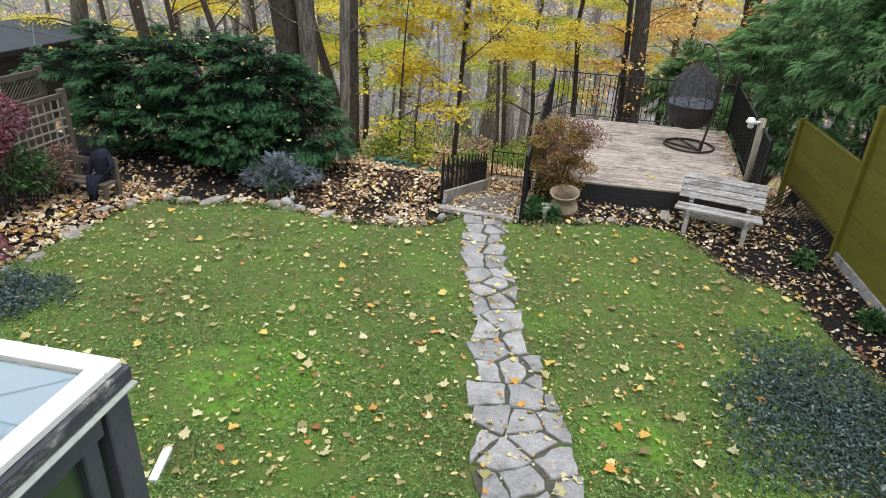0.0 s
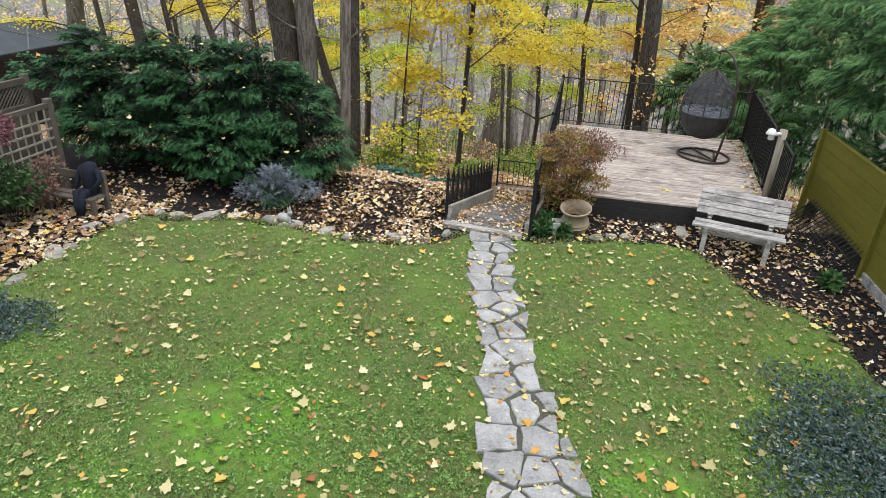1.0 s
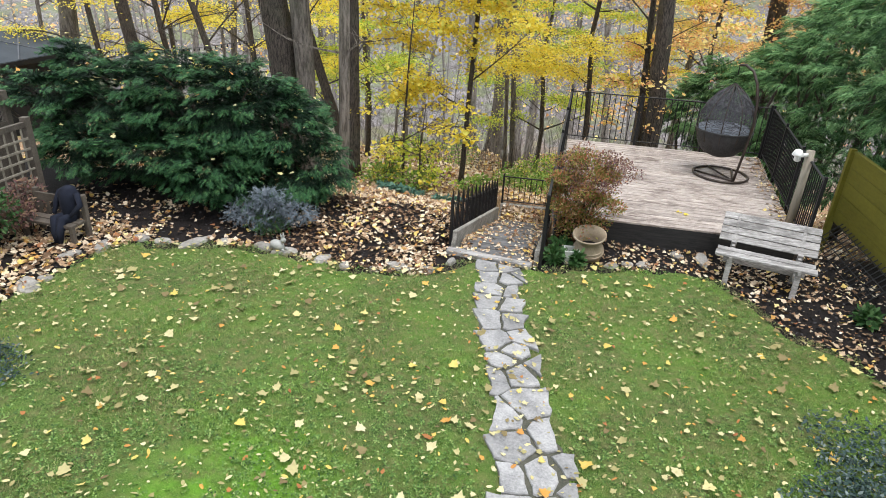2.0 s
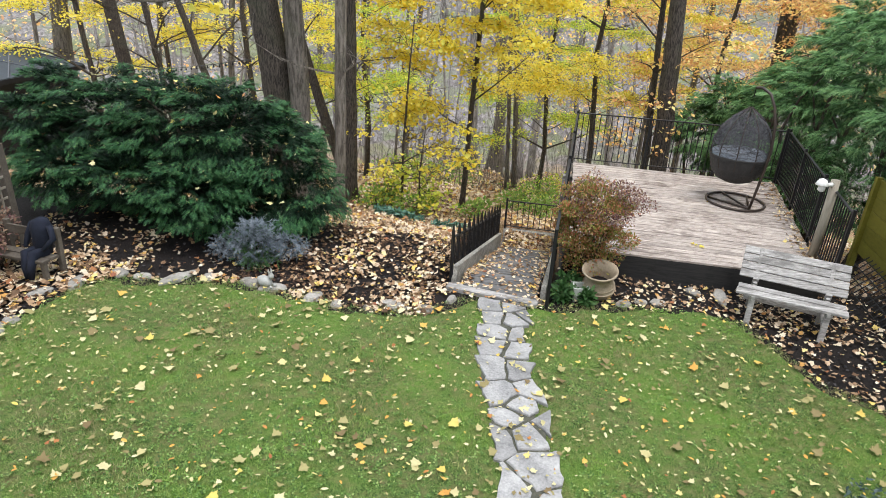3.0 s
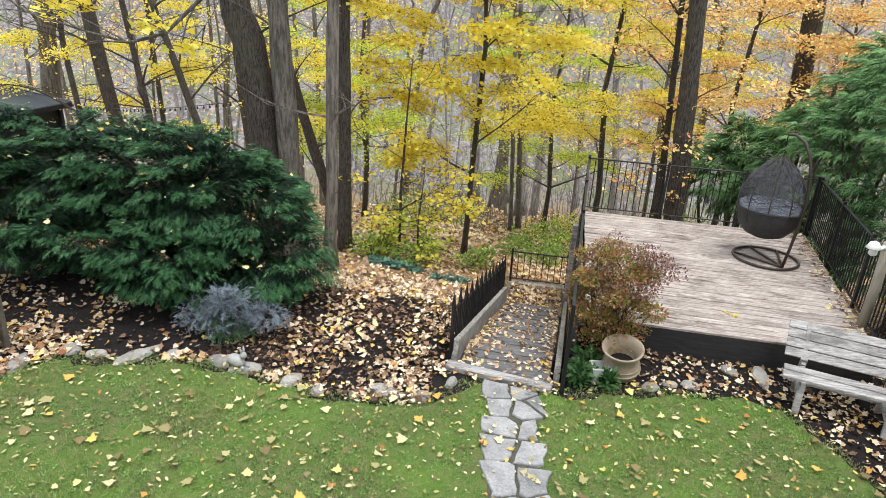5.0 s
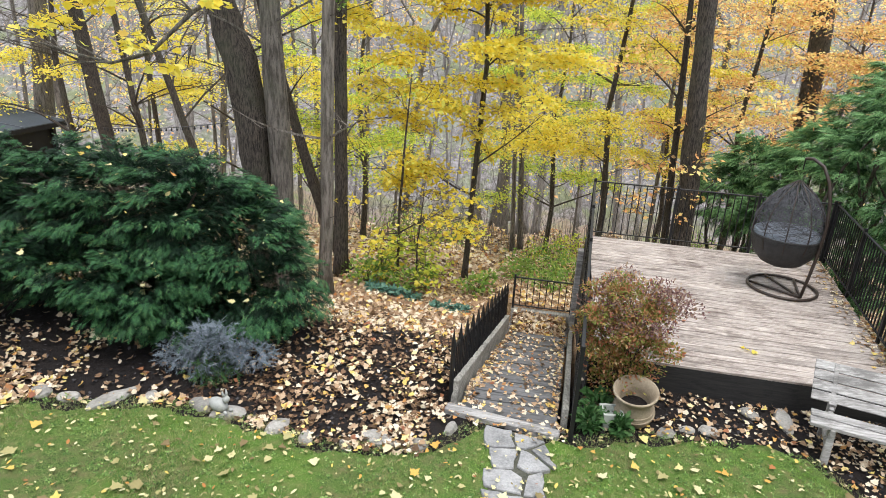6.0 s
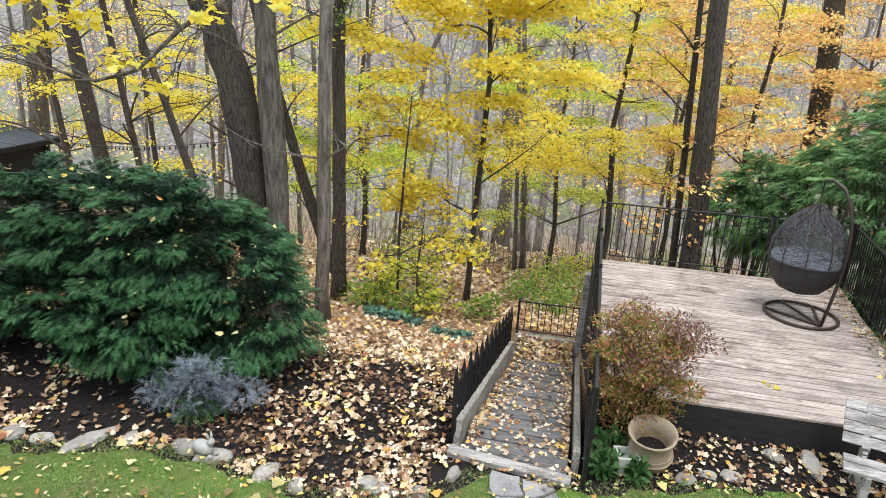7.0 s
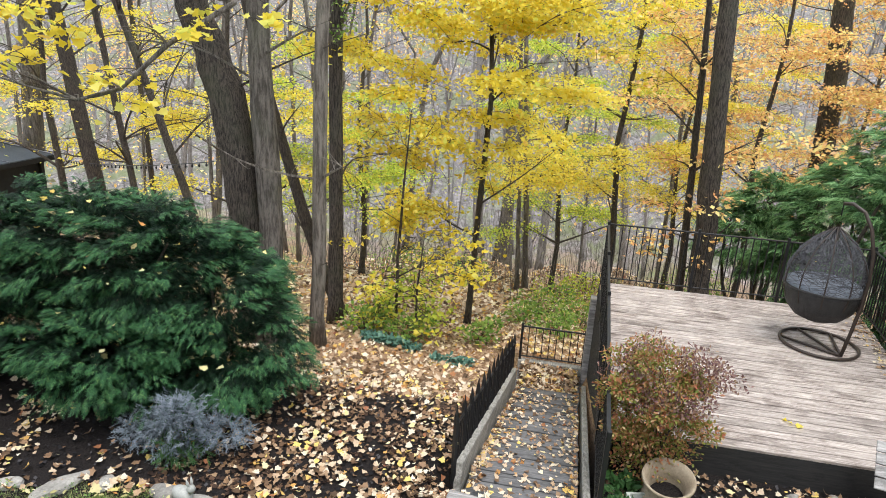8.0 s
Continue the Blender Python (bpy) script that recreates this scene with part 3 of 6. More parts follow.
deck = thing("timber_deck", (1.7, 12.7, 0), "weathered pale timber deck with dark fascia boards", "deck", kind="structure")
inv = deck.matrix_world.inverted()
nb = 32
for i in range(nb):
    y0 = DECK_F + (DECK_B - DECK_F) * i / nb
    w = (DECK_B - DECK_F) / nb - 0.015
    yc = y0 + w / 2
    r = deck_right(yc)
    for a, b in ((DECK_L - 0.02 + random.uniform(-0.01, 0.01), r + random.uniform(-0.01, 0.01)),):
        s = Shape().box(b - a, w, 0.032, None, 0.004)
        part("deck_board", s, DECK, deck, at=inv @ pose((a + b) / 2, yc, DZ - 0.016 + random.uniform(-0.0015, 0.0015), 0, random.uniform(-0.1, 0.1), 0))
s = Shape().beam((DECK_L, DECK_F + 0.02, 0.165), (deck_right(DECK_F), DECK_F + 0.02, 0.165), 0.035, 0.34)
part("front_fascia", s, DARKWOOD, deck, "dark stained fascia board", at=inv)
part("side_fascia", Shape().beam((DECK_L + 0.01, DECK_F + 0.05, 0.18), (DECK_L + 0.01, DECK_B - 0.02, 0.18), 0.035, 0.3), DARKWOOD, deck, at=inv)
part("back_fascia", Shape().beam((DECK_L + 0.03, DECK_B - 0.03, 0.18), (deck_right(DECK_B) - 0.03, DECK_B - 0.03, 0.18), 0.035, 0.3), DARKWOOD, deck, at=inv)
part("side_fascia", Shape().beam((deck_right(DECK_F) - 0.02, DECK_F + 0.05, 0.18), (deck_right(DECK_B) - 0.02, DECK_B - 0.05, 0.18), 0.035, 0.3), DARKWOOD, deck, at=inv)
for x in (0.0, 1.2, 2.4, 3.5):
    for y in (10.8, 12.8, 14.85):
        if x < deck_right(y) - 0.1:
            gzv = float(ground_z(x, y))
            part("support_post", Shape().beam((x, y, gzv - 0.1), (x, y, 0.33), 0.1, 0.1, (0, 1, 0)), DARKWOOD, deck, at=inv)


def railing(name, a, b, foot_a, foot_b, ha, hb, spacing, label, posts=(0.0, 1.0), low=0.08, wide=0.016):
    """An iron railing of thin upright bars from a to b, on feet at given heights, with top heights ha and hb."""
    a, b = Vector((*a, 0)), Vector((*b, 0))
    t_ = thing(name, (a.x, a.y, foot_a), label, "railing", "black iron railings")
    im = t_.matrix_world.inverted()
    L = (b - a).length

    def at(t, z0, z1, k):
        p = a.lerp(b, t)
        return Vector((p.x, p.y, (z0 + (z1 - z0) * t) + k))
    part("top_rail", Shape().beam(at(0, ha, hb, 0), at(1, ha, hb, 0), 0.038, 0.022), BLACK, t_, at=im)
    part("bottom_rail", Shape().beam(at(0, foot_a, foot_b, low), at(1, foot_a, foot_b, low), 0.03, 0.018), BLACK, t_, at=im)
    for p in posts:
        q0, q1 = at(p, foot_a, foot_b, -0.02), at(p, ha, hb, 0.06)
        part("post", Shape().beam(q0, q1, 0.042, 0.042, (0, 1, 0.01)), BLACK, t_, at=im)
    n_ = max(2, int(L / spacing))
    bar = Shape().box(wide, wide, 1.0, None, 0.002).mesh("picket", BLACK)
    for i in range(1, n_):
        t = i / n_
        if min(abs(t - p) for p in posts) * L < 0.04:
            continue
        q0, q1 = at(t, foot_a, foot_b, low), at(t, ha, hb, 0)
        part("picket", bar, BLACK, t_, at=im @ Matrix.LocRotScale((q0 + q1) / 2, None, (1, 1, q1.z - q0.z)))
    return t_


railing("deck_railing", (DECK_L - 0.05, DECK_B + 0.02), (deck_right(DECK_B), DECK_B + 0.02), DZ, DZ, 1.40, 1.40, 0.112, "black iron railing along the far edge of the deck", (0, 0.36, 0.7, 1.0))
railing("deck_railing", (deck_right(DECK_B) + 0.04, DECK_B - 0.02), (deck_right(10.3) + 0.03, 10.3), DZ, DZ, 1.40, 1.38, 0.105, "black iron railing along the side of the deck by the cedars", (0.0, 0.33, 0.66, 1.0))
railing("deck_railing", (-0.385, 9.22), (DECK_L - 0.06, DECK_B - 0.06), 0.0, DZ, 1.06, 1.40, 0.105, "black iron railing between the stairs and the deck", (0, 0.24, 0.5, 0.75, 1.0), 0.1)

# ---- garden stairs down the bank ----
stairs = thing("garden_stairs", (-1.1, 9.6, 0), "worn dark timber garden stairs littered with leaves", "stairs", kind="structure")
im = stairs.matrix_world.inverted()
SL0, SL1, SR0, SR1 = -1.64, -1.45, -0.50, -0.36


def stair_side(y, right):
    t = (y - 9.6) / 4.8
    return SR0 + (SR1 - SR0) * t if right else SL0 + (SL1 - SL0) * t


part("sill_timber", Shape().beam((-1.74, 9.42, -0.02), (-0.5, 9.24, -0.02), 0.13, 0.16, c=0.012), GREYWOOD, stairs, "grey weathered sill timber at the top of the stairs", at=im)
for ya in (9.36, 9.51):
    part("tread_board", Shape().box(1.08, 0.142, 0.04, None, 0.006), STEPWOOD, stairs, at=im @ pose(-1.07, ya + 0.07, -0.05))
nst = 8
for k in range(nst):
    y0, y1 = 9.66 + k * 0.55, 9.66 + (k + 1) * 0.55
    z = -0.07 - k * 0.177
    for q in range(3):
        ya = y0 + q * 0.183 + 0.004
        s = Shape().box(stair_side(ya, 1) - stair_side(ya, 0) - 0.05, 0.162, 0.04, None, 0.006)
        part("tread_board", s, STEPWOOD, stairs, at=im @ pose((stair_side(ya, 1) + stair_side(ya, 0)) / 2, ya + 0.087, z - 0.02 + random.uniform(-0.003, 0.003), random.uniform(-0.6, 0.6), 0, 0))
    part("riser_board", Shape().box(stair_side(y1, 1) - stair_side(y1, 0) - 0.06, 0.025, 0.15, None, 0.004), STEPWOOD, stairs, at=im @ pose((stair_side(y1, 1) + stair_side(y1, 0)) / 2, y1 - 0.02, z - 0.12))
part("landing", Shape().box(1.12, 1.1, 0.06, None, 0.006), STEPWOOD, stairs, "leaf covered landing", at=im @ pose(-0.92, 14.58, -1.50))
for right in (0, 1):
    dx = 0.05 if right else -0.05
    up_ = 0.0 if right else 0.07
    part("stringer", Shape().beam((stair_side(9.62, right) + dx, 9.62, -0.06 + up_), (stair_side(14.3, right) + dx, 14.3, -1.43 + up_), 0.075, 0.3 + 2 * up_, c=0.008), STRINGWOOD, stairs, "weathered side board of the stairs", at=im)
for i in range(26):
    y = 10.32 + i * 0.182
    foot = -0.35 + float(stair_z(y))
    part("skirt_board", Shape().beam((-0.235, y, foot), (-0.235, y, 0.33), 0.168, 0.024, (1, 0, 0)), DARKWOOD, stairs, at=im)
part("end_timber", Shape().beam((-1.5, 15.08, -1.40), (-0.32, 15.08, -1.40), 0.13, 0.16, c=0.012), STRINGWOOD, stairs, "grey timber closing the landing", at=im)
railing("landing_railing", (-1.47, 15.08), (-0.34, 15.08), -1.32, -1.32, -0.66, -0.66, 0.115, "short black iron railing across the stair landing", (0.0, 1.0), 0.07, 0.014)

part("newel_post", Shape().beam((-0.25, 14.96, -1.7), (-0.25, 14.96, 0.1), 0.2, 0.2, (0, 1, 0), 0.008), GREYWOOD, stairs, "grey squared newel post beside the deck", at=stairs.matrix_world.inverted())

# the stair railing: broad pointed uprights with thin bars between them
sr = thing("stair_railing", (-1.74, 9.66, 0.05), "black iron stair railing with pointed uprights", "railing", "black iron railings")
im = sr.matrix_world.inverted()


def stair_rail_at(t, up):
    y = 9.66 + 4.7 * t
    return Vector((stair_side(y, 0) - 0.10, y, -0.04 - 1.34 * t + up))


part("top_rail", Shape().beam(stair_rail_at(0, 0.69), stair_rail_at(1, 0.69), 0.02, 0.03), BLACK, sr, at=im)
part("bottom_rail", Shape().beam(stair_rail_at(0, 0.09), stair_rail_at(1, 0.09), 0.02, 0.03), BLACK, sr, at=im)
spear = Shape()
spear.v = [(-0.014, -0.03, 0), (0.014, -0.03, 0), (0.014, 0.03, 0), (-0.014, 0.03, 0), (-0.014, -0.03, 0.74), (0.014, -0.03, 0.74), (0.014, 0.03, 0.74), (-0.014, 0.03, 0.74), (0, 0, 0.92)]
spear.f = [(3, 2, 1, 0), (0, 1, 5, 4), (1, 2, 6, 5), (2, 3, 7, 6), (3, 0, 4, 7), (4, 5, 8), (5, 6, 8), (6, 7, 8), (7, 4, 8)]
spear = spear.mesh("upright", BLACK)
bar = Shape().box(0.013, 0.013, 0.69, None, 0.002).mesh("picket", BLACK)
for i in range(13):
    part("upright", spear, BLACK, sr, at=im @ Matrix.Translation(stair_rail_at(i / 12, 0.0)) @ pose(0, 0, 0, 0, 0, 35))
    for q in (1, 2, 3):
        if i < 12:
            part("picket", bar, BLACK, sr, at=im @ Matrix.Translation(stair_rail_at((i + q / 4) / 12, 0.345)))

# ---- hanging egg chair ----
egg = thing("hanging_egg_chair", (2.72, 13.45, DZ), "grey wicker hanging egg chair on a brown ring stand", "chair")
ring = [(0.49 * math.cos(a), 0.49 * math.sin(a), 0.03) for a in np.linspace(0, 2 * math.pi, 41)]
part("base_ring", Shape().tube(ring, 0.022, 8, caps=False), BROWNIRON, egg, "brown metal base ring", True)
foot = Vector((0.16, -0.36, 0.03))
for a in (-0.35, 0.55, 1.6):
    d = Vector((math.cos(a + 2.2), math.sin(a + 2.2), 0))
    tip = Vector((0.49 * math.cos(a + 1.3), 0.49 * math.sin(a + 1.3), 0.03))
    part("foot_bar", Shape().tube([foot, tip], 0.018, 8), BROWNIRON, egg, smooth=True)
arc = [foot, foot + Vector((0.03, -0.02, 0.3)), foot + Vector((0.07, -0.03, 0.7)), foot + Vector((0.09, -0.02, 1.1)), foot + Vector((0.07, 0.02, 1.45)), foot + Vector((0.01, 0.08, 1.74)), foot + Vector((-0.08, 0.16, 1.94)), foot + Vector((-0.2, 0.26, 2.02)), foot + Vector((-0.28, 0.34, 2.0))]
part("stand_pole", Shape().tube(arc, 0.024, 8), BROWNIRON, egg, "curved brown metal pole", True)
hook = arc[-1]
part("chain", Shape().tube([hook, hook + Vector((0, 0, -0.16))], 0.008, 6), BLACK, egg)
EC = Vector((hook.x, hook.y, 0.98))


def egg_r(z):
    """Radius of the basket by height from its middle."""
    prof = [(-0.58, 0.16), (-0.52, 0.30), (-0.38, 0.42), (-0.12, 0.49), (0.15, 0.48), (0.38, 0.38), (0.56, 0.24), (0.68, 0.08), (0.72, 0.02)]
    return float(np.interp(z, [p[0] for p in prof], [p[1] for p in prof]))


bowl = Shape().lathe([(egg_r(z), z) for z in np.linspace(-0.58, -0.1, 9)] + [(egg_r(z) - 0.03, z) for z in np.linspace(-0.1, -0.55, 6)], 32, Matrix.Translation(EC))
bowl.f.append(tuple(reversed(range(32))))
bowl_part = part("bowl", bowl, SEATDARK, egg, "dark tightly woven lower bowl", True)
seat = Shape().lathe([(0.02, -0.17), (0.22, -0.15), (0.34, -0.09), (0.42, -0.03), (0.455, -0.05), (0.45, -0.13), (0.40, -0.33)], 24, Matrix.Translation(EC))
part("cushion", seat, CUSHION, egg, "grey seat cushion", True)
weave = Shape()
random.seed(11)
for k in range(340):
    a0, z0 = random.uniform(0, 2 * math.pi), random.uniform(-0.12, 0.34)
    sgn = random.choice((-1, 1))
    pts = []
    for i in range(9):
        z = z0 + i * random.uniform(0.035, 0.065)
        if z > 0.71:
            break
        a = a0 + sgn * i * 0.16 + 0.25 * math.sin(i * 1.3 + k)
        r = egg_r(z) + random.uniform(-0.006, 0.006)
        pts.append(EC + Vector((r * math.cos(a), r * math.sin(a), z)))
    if len(pts) > 2:
        weave.tube(pts, 0.0032, 3, caps=False)
hood = part("hood", weave, WICKER, egg, "open woven grey wicker hood")
for k in range(10):
    a = 2 * math.pi * k / 10
    pts = [EC + Vector((egg_r(z) * math.cos(a), egg_r(z) * math.sin(a), z)) for z in np.linspace(-0.3, 0.73, 9)]
    part("rib", Shape().tube(pts, 0.009, 5, caps=False), BROWNIRON, hood)
part("bowl_rim", Shape().tube([EC + Vector((0.49 * math.cos(a), 0.49 * math.sin(a), -0.1)) for a in np.linspace(0, 2 * math.pi, 33)], 0.014, 6, caps=False), SEATDARK, bowl_part)

# ---- weathered bench ----
bench = thing("garden_bench", (2.55, 9.46, 0), "weathered grey plank bench with slatted back on the lawn edge", "bench", turn=-15)
part("seat_plank", Shape().box(1.25, 0.14, 0.035), GREYWOOD, bench, at=pose(0, 0.03, 0.425))
part("seat_plank", Shape().box(1.22, 0.13, 0.035), GREYWOOD, bench, at=pose(0, 0.19, 0.425))
part("front_apron", Shape().box(1.05, 0.03, 0.10), GREYWOOD, bench, at=pose(0.02, 0.42, 0.2))
for i in range(4):
    part("back_slat", Shape().box(1.24, 0.105, 0.024), GREYWOOD, bench, at=pose(0, 0.42 + 0.088 * i, 0.52 + 0.077 * i, 42, 0, 0))
for x in (-0.42, 0.42):
    part("leg", Shape().beam((x, -0.03, 0.0), (x, 0.02, 0.41), 0.07, 0.05, (0, 1, 0)), GREYWOOD, bench)
    part("leg", Shape().beam((x, 0.5, 0.0), (x, 0.36, 0.5), 0.07, 0.05, (0, 1, 0)), GREYWOOD, bench)
    part("seat_support", Shape().beam((x, -0.05, 0.38), (x, 0.5, 0.38), 0.045, 0.07), GREYWOOD, bench)
    part("back_support", Shape().beam((x, 0.34, 0.42), (x, 0.72, 0.78), 0.045, 0.05), GREYWOOD, bench)
    part("stretcher", Shape().beam((x, 0.0, 0.17), (x, 0.47, 0.17), 0.04, 0.06), GREYWOOD, bench)

# ---- lamp on its post ----
post = thing("lamp_post", (3.36, 11.28, DZ), "weathered grey wooden post at the deck edge", "post")
part("shaft", Shape().tube([(0, 0, 0), (0.01, 0, 0.6), (0, 0, 1.17)], [0.062, 0.06, 0.058], 12, 0.05), POSTWOOD, post, smooth=True)
lamp = thing("outdoor_lamp", (3.22, 11.18, 1.46), "small white double floodlight fixed on a wooden post", "lamp")
part("bracket", Shape().tube([(0.09, 0.06, 0.02), (0.0, 0.0, 0.02)], 0.03, 10), WHITE, lamp, smooth=True)
head = part("head", Shape().lathe([(0.0, 0.1), (0.05, 0.08), (0.085, 0.01), (0.08, 0.0), (0.0, 0.0)], 16, pose(-0.07, -0.02, 0.02)), WHITE, lamp, smooth=True)
part("bulb_housing", Shape().lathe([(0.045, 0.0), (0.05, -0.07), (0.03, -0.09), (0.0, -0.09)], 14, pose(-0.06, -0.02, 0.02)), WHITE, head, smooth=True)

# ---- urn and small planter ----
urn = thing("ceramic_urn", (0.275, 9.8, 0.0), "large tan stoneware urn with flared rim in the flower bed", "urn")
urn.matrix_world = pose(0.275, 9.8, 0.03, 12, -3, 0)
prof = [(0.16, 0), (0.20, 0.03), (0.22, 0.10), (0.215, 0.16), (0.185, 0.22), (0.17, 0.27), (0.18, 0.31), (0.23, 0.37), (0.242, 0.385), (0.238, 0.405), (0.222, 0.402), (0.192, 0.36), (0.165, 0.30), (0.16, 0.25), (0.17, 0.14), (0.0, 0.13)]
part("body", Shape().lathe(prof, 32), URN, urn, smooth=True)
part("soil", Shape().lathe([(0.0, 0.185), (0.155, 0.175), (0.165, 0.15)], 20), SOIL, urn, "dark soil")
for z in (0.12, 0.17):
    part("band", Shape().tube([((0.223 if z < 0.15 else 0.212) * math.cos(a), (0.223 if z < 0.15 else 0.212) * math.sin(a), z) for a in np.linspace(0, 2 * math.pi, 29)], 0.008, 6, caps=False), URN, urn, smooth=True)
planter = thing("square_planter", (0.03, 9.62, 0.0), "small pale green concrete planter block among leaves", "planter", turn=12)
ph = Shape()
for w, z in ((0.10, 0.0), (0.11, 0.2), (0.085, 0.2), (0.08, 0.12)):
    ph.v += [(-w, -w, z), (w, -w, z), (w, w, z), (-w, w, z)]
ph.f = [(3, 2, 1, 0)] + [(4 * k + i, 4 * k + (i + 1) % 4, 4 * k + 4 + (i + 1) % 4, 4 * k + 4 + i) for k in range(3) for i in range(4)] + [(12, 13, 14, 15)]
part("block", ph, CONCRETE, planter)

# ---- olive fence ----
FX = 4.27
fence = thing("olive_fence", (FX, 9.0, 0), "olive green painted board fence with stepped height", "fence", kind="structure")
im = fence.matrix_world.inverted()
for z0, z1, ya, yb in ((0.24, 1.40, 9.36, 12.0), (0.0, 2.2, 2.4, 9.30)):
    nb = round((z1 - z0) / 0.235)
    for i in range(nb):
        h = (z1 - z0) / nb
        part("fence_board", Shape().box(0.022, yb - ya, h - 0.006, None, 0.004), OLIVE, fence, at=im @ pose(FX, (ya + yb) / 2, z0 + h * (i + 0.5)))
for y, h in ((12.03, 1.45), (9.33, 2.25), (6.9, 2.25), (4.45, 2.25)):
    part("fence_post", Shape().beam((FX - 0.03, y, -0.4), (FX - 0.03, y, h), 0.09, 0.09, (0, 1, 0)), OLIVE, fence, at=im)
part("cap_rail", Shape().beam((FX, 9.4, 1.415), (FX, 11.97, 1.415), 0.07, 0.03), OLIVE, fence, at=im)
part("ground_board", Shape().beam((FX - 0.03, 2.4, 0.06), (FX - 0.03, 9.27, 0.06), 0.04, 0.16), GREYWOOD, fence, at=im)
# old wire trellis leaning at the foot of the fence
tr = thing("wire_trellis", (4.13, 10.25, 0.0), "old dark wire trellis leaning at the fence foot", "trellis")
for i in range(18):
    part("wire", Shape().tube([(-0.3, -0.8 + 0.12 * i, -0.02), (0.09, -0.8 + 0.12 * i, 0.38)], 0.009, 5), BLACK, tr)
for k in range(4):
    part("wire", Shape().tube([(-0.26 + 0.1 * k, -0.83, 0.03 + 0.1 * k), (-0.26 + 0.1 * k, 1.27, 0.03 + 0.1 * k)], 0.008, 5), BLACK, tr)

# ---- sunroom corner beside the start of the flight, and the house behind ----
sun_room = thing("sunroom", (-0.93, 1.05, 0), "glazed sunroom with white roof frame and slate grey walls", "sunroom", kind="structure")
im = sun_room.matrix_world.inverted()
RX, RY, RZ = -0.93, 1.05, 3.02
for a, b in (((RX - 2.6, RY - 0.027), (RX, RY - 0.027)), ((RX - 2.6, RY - 1.6), (RX, RY - 1.6)), ((RX - 1.3, RY - 0.05), (RX - 1.3, RY - 1.57))):
    part("roof_bar", Shape().beam((*a, RZ - 0.012), (*b, RZ - 0.012), 0.054, 0.024), WHITE, sun_room, "white roof glazing bar", at=im)
part("roof_bar", Shape().beam((RX - 0.027, RY - 0.055, RZ - 0.012), (RX - 0.027, RY - 1.57, RZ - 0.012), 0.054, 0.024), WHITE, sun_room, "white roof glazing bar", at=im)
for x0, x1 in ((RX - 1.27, RX - 0.06), (RX - 2.6, RX - 1.33)):
    part("roof_pane", Shape().box(x1 - x0, 1.5, 0.01, None, 0.001), GLASS, sun_room, "sky reflecting roof pane", at=im @ pose((x0 + x1) / 2, RY - 0.81, RZ - 0.02))
part("gutter", Shape().beam((RX + 0.0, RY + 0.005, RZ - 0.045), (RX + 0.0, RY - 1.6, RZ - 0.045), 0.02, 0.042), CHIPPED, sun_room, "flaking slate painted gutter board", at=im)
part("gutter", Shape().beam((RX + 0.01, RY + 0.005, RZ - 0.045), (RX - 2.6, RY + 0.005, RZ - 0.045), 0.02, 0.042), CHIPPED, sun_room, "flaking slate painted gutter board", at=im)
part("drip_edge", Shape().beam((RX + 0.008, RY + 0.012, RZ - 0.072), (RX + 0.008, RY - 1.6, RZ - 0.072), 0.03, 0.008), CONCRETE, sun_room, "pale worn drip edge", at=im)
part("corner_post", Shape().beam((RX - 0.04, RY - 0.04, 0.0), (RX - 0.04, RY - 0.04, RZ - 0.08), 0.08, 0.08, (0, 1, 0)), SLATE, sun_room, at=im)
for z in (2.90, 0.5, 0.06):
    part("wall_rail", Shape().beam((RX - 0.035, RY - 0.09, z), (RX - 0.035, RY - 1.6, z), 0.06, 0.07), SLATE, sun_room, at=im)
    part("wall_rail", Shape().beam((RX - 0.09, RY - 0.035, z), (RX - 2.6, RY - 0.035, z), 0.06, 0.07), SLATE, sun_room, at=im)
for k in range(3):
    part("mullion", Shape().beam((RX - 0.04, RY - 0.13 - 0.72 * k, 0.5), (RX - 0.04, RY - 0.13 - 0.72 * k, 2.87), 0.05, 0.05, (0, 1, 0)), SLATE, sun_room, at=im)
part("side_pane", Shape().box(0.01, 1.5, 2.3, None, 0.001), DARKGLASS, sun_room, "dark side pane with a green reflection in its colour", at=im @ pose(RX - 0.045, RY - 0.8, 1.7))
part("front_pane", Shape().box(2.45, 0.01, 2.3, None, 0.001), DARKGLASS, sun_room, "dark front pane with a green reflection in its colour", at=im @ pose(RX - 1.33, RY - 0.045, 1.7))
part("plinth", Shape().box(2.55, 1.55, 0.5), SLATE, sun_room, at=im @ pose(RX - 1.32, RY - 0.83, 0.24))
solo("wall_house", Shape().box(16, 0.3, 6.5, pose(-2, -1.9, 3.2)), BRICKWALL, "plain rendered house wall behind the sunroom", "wall", kind="structure")
stick = thing("timber_offcut", (-2.78, 3.32, 0.02), "short white painted timber offcut lying on the grass", "timber", turn=14)
part("plank", Shape().box(0.07, 0.36, 0.045), WHITE, stick, at=pose(0, 0, 0.022))


